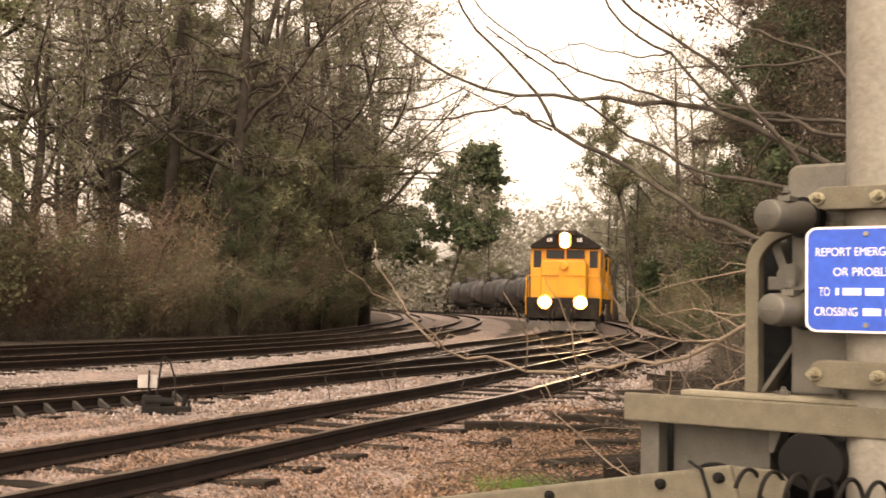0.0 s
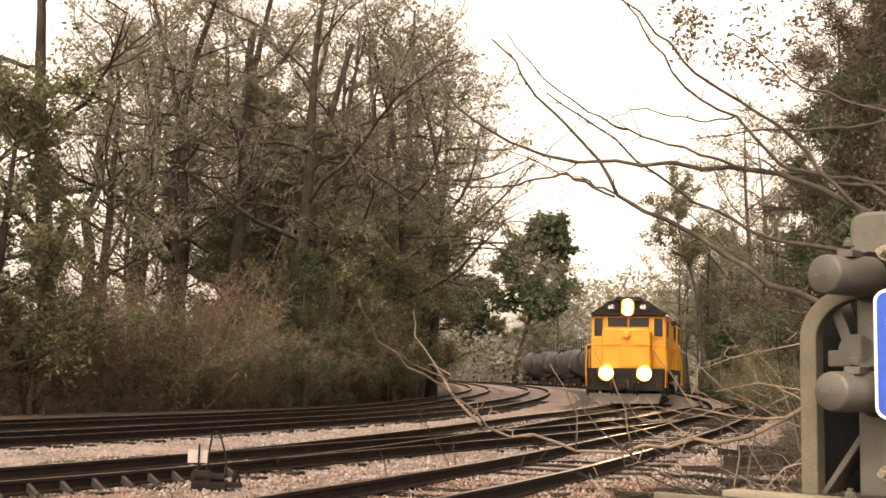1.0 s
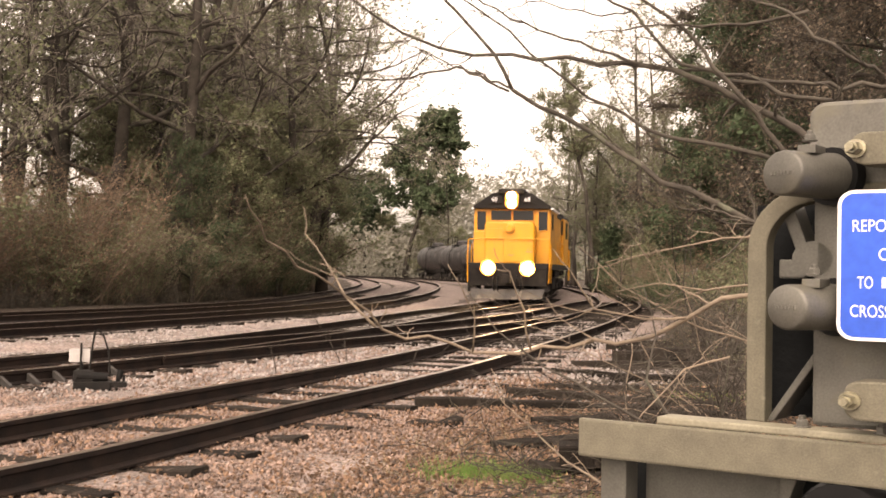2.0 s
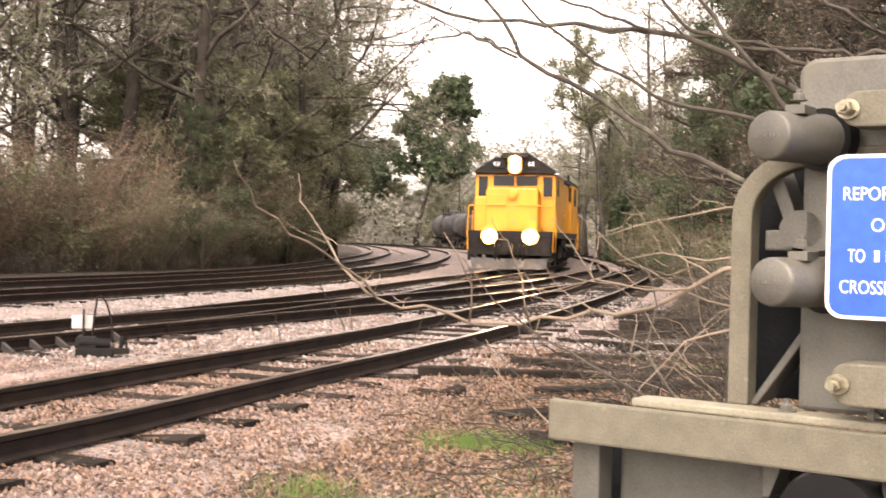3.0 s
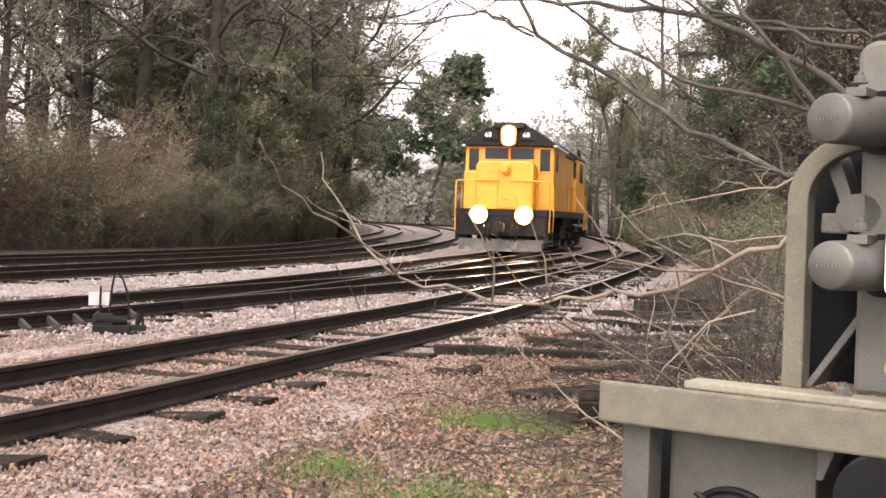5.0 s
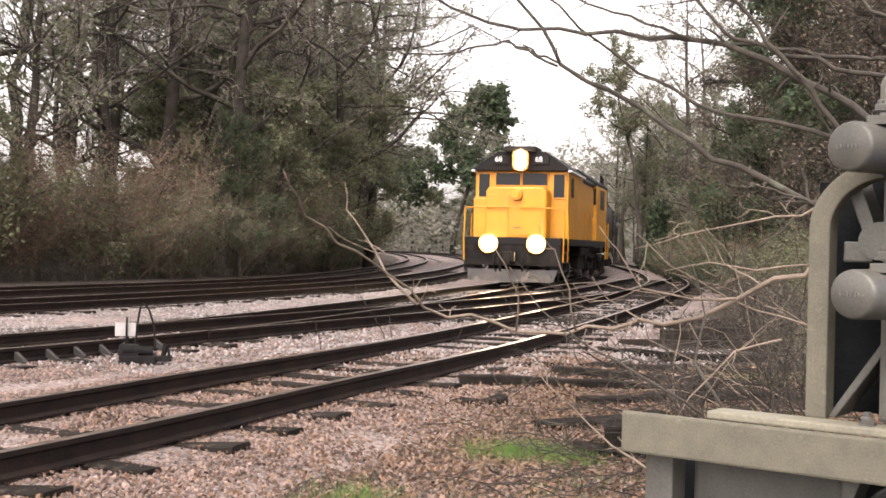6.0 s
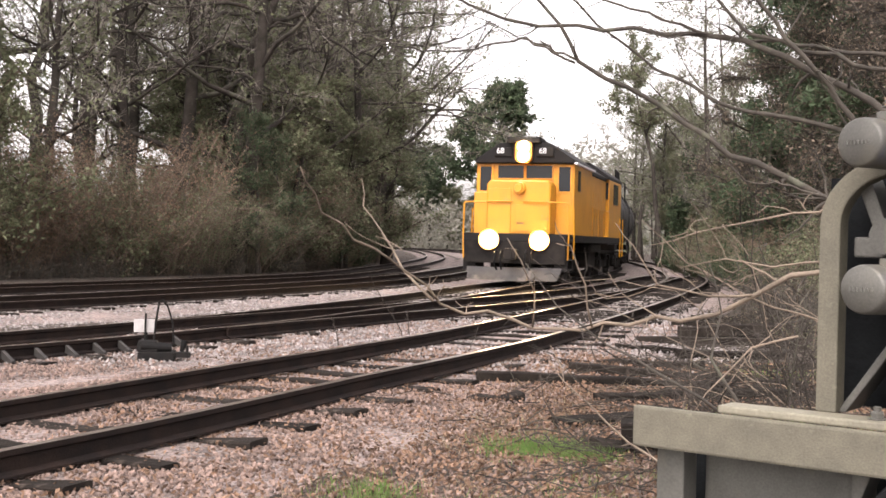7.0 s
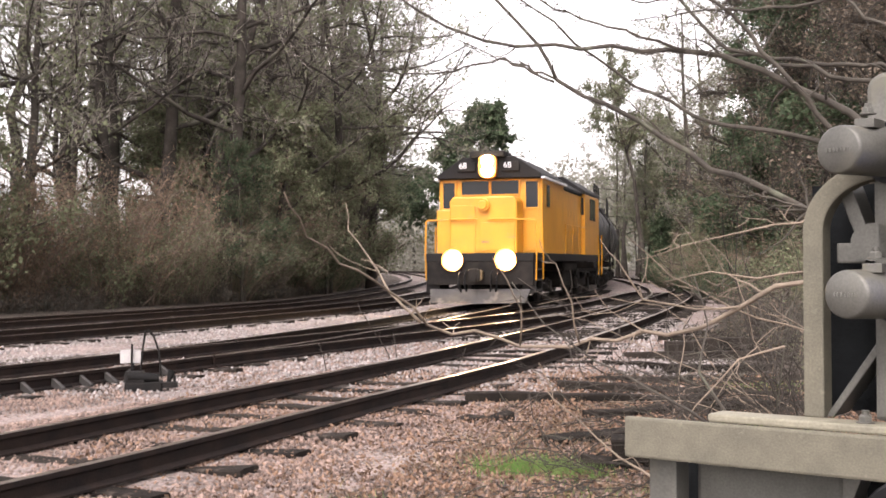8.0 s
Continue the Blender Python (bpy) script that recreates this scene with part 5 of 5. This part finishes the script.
def build_boughs():
    r = random.Random(17)
    stem = empty("pale_bare_sapling", pose(2.78, 6.57, -0.25), label="leaning bare sapling with long pale crooked boughs", category="tree")
    home = Vector((2.78, 6.57, -0.25))
    part("trunk", Shape().tube([(0, 0, 0), (-0.05, -0.05, 0.6), (-0.12, -0.05, 1.2), (-0.05, -0.1, 2.0), (0.1, -0.1, 2.6)], [0.05, 0.042, 0.035, 0.025, 0.01], 10), "pale_branch", stem, smooth="all")
    for mat, r0, r1, twigs, points in (
        ("pale_branch", 0.0174, 0.0030, 8, ((2.682, 6.457, 1.241), (1.880, 5.714, 1.265), (1.670, 5.826, 1.122), (1.535, 5.937, 1.021), (1.365, 6.049, 0.914), (0.957, 6.188, 0.841), (0.468, 6.236, 0.811), (0.117, 6.171, 0.881), (-0.191, 5.908, 1.106), (-0.407, 5.526, 1.245), (-0.555, 5.244, 1.441), (-0.598, 5.047, 1.543))),
        ("pale_branch", 0.0082, 0.0020, 2, ((-0.040, 6.088, 0.946), (-0.200, 6.168, 1.099), (-0.316, 6.248, 1.288), (-0.415, 6.267, 1.418), (-0.426, 6.279, 1.559))),
        ("pale_branch", 0.0058, 0.0020, 1, ((0.771, 6.207, 0.824), (0.723, 6.124, 1.042), (0.635, 6.043, 1.239), (0.565, 6.053, 1.251))),
        ("pale_branch", 0.0058, 0.0020, 1, ((0.468, 6.236, 0.811), (0.469, 6.146, 1.006), (0.391, 6.062, 1.161), (0.321, 6.078, 1.270))),
        ("pale_branch", 0.0070, 0.0020, 3, ((1.535, 5.937, 1.021), (1.312, 5.959, 1.009), (1.041, 5.885, 1.060), (0.909, 5.809, 1.248), (0.825, 5.825, 1.354))),
        ("pale_branch", 0.0076, 0.0020, 4, ((2.134, 6.331, 1.509), (1.956, 6.343, 1.443), (1.659, 6.370, 1.398), (1.333, 6.397, 1.324), (1.097, 6.415, 1.252))),
        ("pale_branch", 0.0105, 0.0020, 5, ((2.690, 6.475, 0.840), (2.048, 5.979, 0.871), (1.906, 5.994, 0.886), (1.504, 6.044, 1.016), (1.216, 6.084, 1.172), (0.997, 6.123, 1.377))),
        ("grey_branch", 0.0079, 0.0023, 4, ((1.263, 5.509, 0.506), (1.130, 5.528, 0.593), (0.775, 5.682, 0.781), (0.554, 5.822, 0.948), (0.407, 5.957, 1.149))),
        ("pale_branch", 0.0058, 0.0014, 3, ((0.977, 5.001, 0.310), (0.801, 5.131, 0.417), (0.539, 5.279, 0.650), (0.472, 5.399, 0.760))),
        ("pale_branch", 0.0064, 0.0020, 5, ((1.893, 5.915, 1.195), (1.614, 5.940, 1.158), (1.391, 5.964, 1.193), (1.169, 5.983, 1.144))),
        ("grey_branch", 0.0086, 0.0023, 4, ((1.446, 5.695, 0.456), (1.298, 5.833, 0.711), (1.370, 5.947, 0.927), (1.329, 6.073, 1.175))),
        ("pale_branch", 0.0058, 0.0020, 3, ((1.676, 5.701, 0.841), (1.462, 5.717, 0.781), (1.231, 5.621, 0.570), (1.181, 5.620, 0.489))),
    ):
        bough(stem, "bough", r, [Vector(p) - home for p in points], r0, r1, twigs, mat, 0.26)
    stem = empty("overhanging_bare_tree", pose(8.64, 17.68, -0.25), label="bare tree with long grey overhanging boughs", category="tree")
    home = Vector((8.64, 17.68, -0.25))
    part("trunk", Shape().tube([(0, 0, 0), (-0.1, -0.1, 1.6), (-0.05, -0.2, 3.2), (0.15, -0.2, 5.0), (0.5, -0.2, 7.5)], [0.16, 0.15, 0.13, 0.1, 0.04], 10), "grey_branch", stem, smooth="all")
    for mat, r0, r1, twigs, points in (
        ("grey_branch", 0.0680, 0.0146, 13, ((8.549, 17.424, 1.464), (6.167, 17.146, 1.814), (5.499, 17.457, 1.962), (4.549, 17.827, 2.502), (3.617, 18.431, 3.102), (2.741, 18.563, 3.659), (1.999, 18.669, 4.048), (1.725, 18.737, 4.598), (1.102, 18.856, 5.309), (0.479, 18.975, 6.038), (-0.012, 19.074, 6.667))),
        ("grey_branch", 0.0218, 0.0061, 9, ((1.956, 18.670, 4.021), (1.129, 18.783, 4.407), (0.275, 18.853, 4.208), (-0.412, 18.921, 4.186), (-1.453, 19.050, 4.496), (-2.502, 19.203, 5.109))),
        ("grey_branch", 0.0218, 0.0061, 7, ((2.025, 18.665, 4.049), (1.451, 18.977, 4.343), (1.024, 19.269, 4.543), (0.219, 19.378, 4.915))),
        ("grey_branch", 0.0680, 0.0122, 13, ((8.529, 17.380, 2.465), (6.431, 16.269, 2.809), (5.800, 16.600, 3.278), (4.814, 17.215, 3.943), (4.258, 17.526, 4.228), (3.613, 18.069, 4.408), (1.983, 18.713, 4.606), (0.862, 18.833, 4.700), (-0.185, 18.979, 5.225), (-0.808, 19.097, 5.936), (-1.220, 19.205, 6.800))),
        ("grey_branch", 0.0408, 0.0097, 10, ((8.501, 17.316, 3.894), (4.299, 17.521, 4.214), (3.188, 18.127, 4.605), (1.966, 18.758, 5.165), (1.352, 18.851, 5.575), (0.824, 18.937, 5.989), (0.243, 19.056, 6.761))),
        ("grey_branch", 0.0462, 0.0122, 15, ((8.510, 17.336, 3.448), (5.551, 16.665, 3.780), (4.253, 17.540, 4.391), (3.708, 17.886, 5.159), (2.988, 18.233, 5.688), (2.494, 18.578, 6.510), (2.025, 18.935, 7.505))),
        ("grey_branch", 0.0517, 0.0122, 13, ((8.532, 17.386, 2.336), (6.296, 16.738, 2.683), (5.732, 17.039, 2.859), (4.657, 17.402, 3.155), (3.935, 17.959, 3.404), (3.163, 18.541, 3.930), (2.283, 18.684, 4.608), (1.665, 18.788, 5.172), (0.875, 18.914, 5.749))),
        ("grey_branch", 0.0381, 0.0097, 15, ((8.502, 17.320, 3.819), (6.031, 15.484, 4.146), (5.287, 16.081, 4.879), (4.265, 16.689, 5.410), (3.486, 17.300, 6.293))),
        ("grey_branch", 0.0190, 0.0061, 10, ((5.075, 15.867, 1.862), (4.543, 15.937, 2.071), (3.939, 16.001, 2.127), (3.476, 16.082, 2.564))),
        ("grey_branch", 0.0163, 0.0049, 10, ((3.708, 17.886, 5.159), (3.297, 18.157, 5.127), (2.315, 18.509, 5.400), (1.407, 18.815, 5.164))),
        ("grey_branch", 0.0272, 0.0073, 10, ((5.739, 16.030, 4.818), (5.064, 16.321, 4.692), (4.032, 16.893, 4.752), (2.936, 17.466, 4.729))),
        ("grey_branch", 0.0450, 0.0100, 14, ((6.099, 16.785, 2.425), (4.876, 16.786, 3.928), (4.279, 16.889, 4.673), (3.567, 16.912, 5.166), (2.913, 16.846, 5.560), (2.351, 16.866, 6.145), (1.877, 16.994, 6.686), (1.391, 17.120, 7.239))),
    ):
        bough(stem, "bough", r, [Vector(p) - home for p in points], r0, r1, twigs, mat, 0.7)



def build_thicket():
    """Arching brown canes that tangle over the old ties."""
    r = random.Random(29)
    thicket = empty("bramble_thicket", pose(3.34, 8.76, -0.25), label="tangle of bare brown bramble canes", category="bramble")
    sprigs = Shape()
    for n in range(96):
        t = r.random()
        x, y = -1.1 + 2.4 * t + r.gauss(0, 0.3), -1.4 + 5.2 * t + r.gauss(0, 0.75)
        a = r.uniform(1.7, 4.4)
        cane = wander(r, (x, y, 0), (math.cos(a) * 0.7, math.sin(a) * 0.3, r.uniform(0.5, 1.3)), r.uniform(1.0, 2.8), 9, 0.2, -0.11)
        cane = [Vector((p.x, p.y, max(p.z, 0.02 + 0.01 * k))) for k, p in enumerate(cane)]
        w = r.uniform(0.004, 0.009)
        s = Shape().tube(cane, [w * (1 - 0.07 * k) for k in range(10)], 5, False)
        for k in range(2, 9):
            for _ in range(2):
                q = cane[k] + Vector((r.gauss(0, 0.14), r.gauss(0, 0.14), r.gauss(0.05, 0.12)))
                sprigs.tube([cane[k], cane[k].lerp(q, 0.5) + Vector((r.gauss(0, 0.02), 0, r.gauss(0, 0.02))), q], [w * 0.5, w * 0.4, w * 0.25], 4, False)
        part("cane", s, "pale_branch" if n % 7 == 0 else "bark", thicket, smooth="all")
    part("twig_tangle", sprigs, "bark", thicket, "fine dark side twigs", kind="stuff")


def build_hanging_leaves():
    """Tufts of dead leaves caught in the overhanging boughs."""
    r, s = random.Random(23), Shape()
    for cx, cy, cz, n in ((2.50, 16.74, 6.48, 50), (2.86, 16.77, 6.29, 190), (2.84, 16.80, 6.00, 110), (3.40, 16.84, 5.81, 130), (3.80, 16.84, 5.94, 120), (4.05, 16.89, 5.54, 140), (4.45, 16.83, 6.31, 160), (4.70, 16.89, 5.83, 130), (3.72, 16.79, 6.38, 80)):
        for _ in range(n):
            leaf(s, r, Vector((cx + r.gauss(0, 0.15), cy + r.gauss(0, 0.2), cz + r.gauss(0, 0.16))), r.uniform(0.025, 0.06))
    tagged(part("hanging_dead_leaves", s, "vine", kind="stuff"), label="dead brown leaves hanging in the boughs", category="leaves")


def build_scatter():
    def by_near(r):
        x, y = r.uniform(-6, 6), r.uniform(3.8, 22)
        g = line_gap(x, y)
        return (x, y) if g < 1.9 and (x > -y * 0.4 - 0.3 and x < y * 0.3) else (None, None)

    def by_mid(r):
        x, y = r.uniform(-14, 6), r.uniform(13, 40)
        return (x, y) if line_gap(x, y) < 3.2 and x > -y * 0.42 else (None, None)

    def by_shoulder(r):
        x, y = r.uniform(-4.5, 2.3), r.uniform(4.0, 13.5)
        return (x, y) if x < 0.34 * (y - 4.8) + 0.5 - 1.0 * noise.noise((x, y, 3)) and x > -y * 0.42 else (None, None)

    scatter_stones("near_gravel", "stone", 20000, by_near, 0.019, 1, "pinkish crushed stones round the near track")
    scatter_stones("shoulder_gravel", "stone", 22000, by_shoulder, 0.018, 2, "pink and grey crushed stones on the shoulder")
    scatter_stones("grey_gravel", "pale_stone", 30000, by_mid, 0.028, 3, "pale grey crushed stones between the tracks")
    r, s = random.Random(7), Shape()
    for _ in range(62000):
        x, y = r.uniform(-2.7, 4.6), r.uniform(3.4, 15.5)
        if x < 0.3 * (y - 7.8) - 0.9 * r.random() and r.random() < 0.74:
            continue
        leaf(s, r, Vector((x, y, ground_height(x, y) + bed_height(x, y) + r.uniform(0.01, 0.04))), r.uniform(0.012, 0.029))
    tagged(part("leaf_litter", s, "litter", kind="stuff"), label="dead brown leaves lying on the ground", category="leaf litter")
    twigs = Shape()
    for _ in range(560):
        t = r.random()
        x, y = 0.8 + 3.9 * t + r.gauss(0, 0.45), 7.5 + 9.0 * t + r.gauss(0, 1.4)
        if line_gap(x, y) < 1.2:
            continue
        p = Vector((x, y, ground_height(x, y) + bed_height(x, y) + r.uniform(0.01, 0.1)))
        a = r.uniform(-0.9, 0.9) + (math.pi if r.random() < 0.5 else 0)
        way = wander(r, p, (math.cos(a), math.sin(a), r.uniform(-0.05, 0.3)), r.uniform(0.2, 0.8), 4, 0.25, -0.06)
        twigs.tube(way, [0.0065, 0.0055, 0.0045, 0.0035, 0.002], 4, False)
    tagged(part("fallen_twigs", twigs, "bark", kind="stuff"), label="dark fallen twigs scattered among the old ties", category="twigs")
    s = Shape()
    for cx, cy, rad, n in ((0.71, 8.70, 0.378, 900), (0.99, 8.49, 0.27, 500), (-0.38, 7.01, 0.288, 300), (0.21, 6.36, 0.45, 500), (-0.73, 5.91, 0.108, 160), (0.76, 5.78, 0.45, 420), (5.40, 22.16, 0.63, 700), (4.13, 14.08, 0.81, 700), (3.11, 10.39, 0.72, 500)):
        for _ in range(n):
            x, y = cx + r.gauss(0, rad * 0.5), cy + r.gauss(0, rad * 0.6)
            h = r.uniform(0.04, 0.13)
            p = Vector((x, y, ground_height(x, y) + bed_height(x, y) - 0.01))
            cone(s, p, p + Vector((r.gauss(0, 0.03), r.gauss(0, 0.03), h)), 0.004)
    dry = Shape()
    for _ in range(5200):
        x, y = r.uniform(-1.5, 3.9), r.uniform(4.3, 12.5)
        if x < 0.3 * (y - 6.6) - 1.0 or noise.noise((x * 1.1, y * 1.1, 8)) < -0.05:
            continue
        p = Vector((x, y, ground_height(x, y) + bed_height(x, y) - 0.01))
        cone(dry, p, p + Vector((r.gauss(0, 0.07), r.gauss(0, 0.07), r.uniform(0.03, 0.12))), 0.0028)
    tagged(part("dry_grass", dry, "straw", kind="stuff"), label="thin dry straw-coloured grass blades", category="grass")
    for _ in range(2600):
        x, y = r.uniform(-1.1, 2.2), r.uniform(4.6, 7.8)
        if x < 0.45 * (y - 6.2) - 0.5 or noise.noise((x * 1.6, y * 1.6, 5)) < 0.05:
            continue
        p = Vector((x, y, ground_height(x, y) + bed_height(x, y) - 0.01))
        cone(s, p, p + Vector((r.gauss(0, 0.03), r.gauss(0, 0.03), r.uniform(0.03, 0.09))), 0.0035)
    tagged(part("grass_tufts", s, "grass", kind="stuff"), label="short green grass tufts among dead leaves", category="grass")


build_woods()
build_far_woods()
build_edge_trees()
build_boughs()
build_thicket()
build_stalks()
build_hanging_leaves()
build_scatter()


# ---------------------------------------------------------------- what moves
def motions():
    rows = [(t, FRONT_ZERO + back) for t, back in BEHIND]
    walk(LOCO, [(t, vehicle_pose(s, 4.0, 12.7)) for t, s in rows])
    for n, car in enumerate(TANK_CARS):
        gap = 16.4 + 12.75 * n
        walk(car, [(t, vehicle_pose(s + gap, 1.9, 10.6)) for t, s in rows])
        for ob in car.children:
            if ob.name.startswith("wheelset"):
                x = ob.matrix_basis.translation.x
                walk(ob, [(t, pose(x, 0, 0.42, 0, math.degrees((BEHIND[0][1] - b) / 0.42), 0)) for t, b in BEHIND])
    for ob in LOCO_WHEELS:
        x = ob.matrix_basis.translation.x
        walk(ob, [(t, pose(x, 0, 0.51, 0, math.degrees((BEHIND[0][1] - b) / 0.51), 0)) for t, b in BEHIND])


motions()
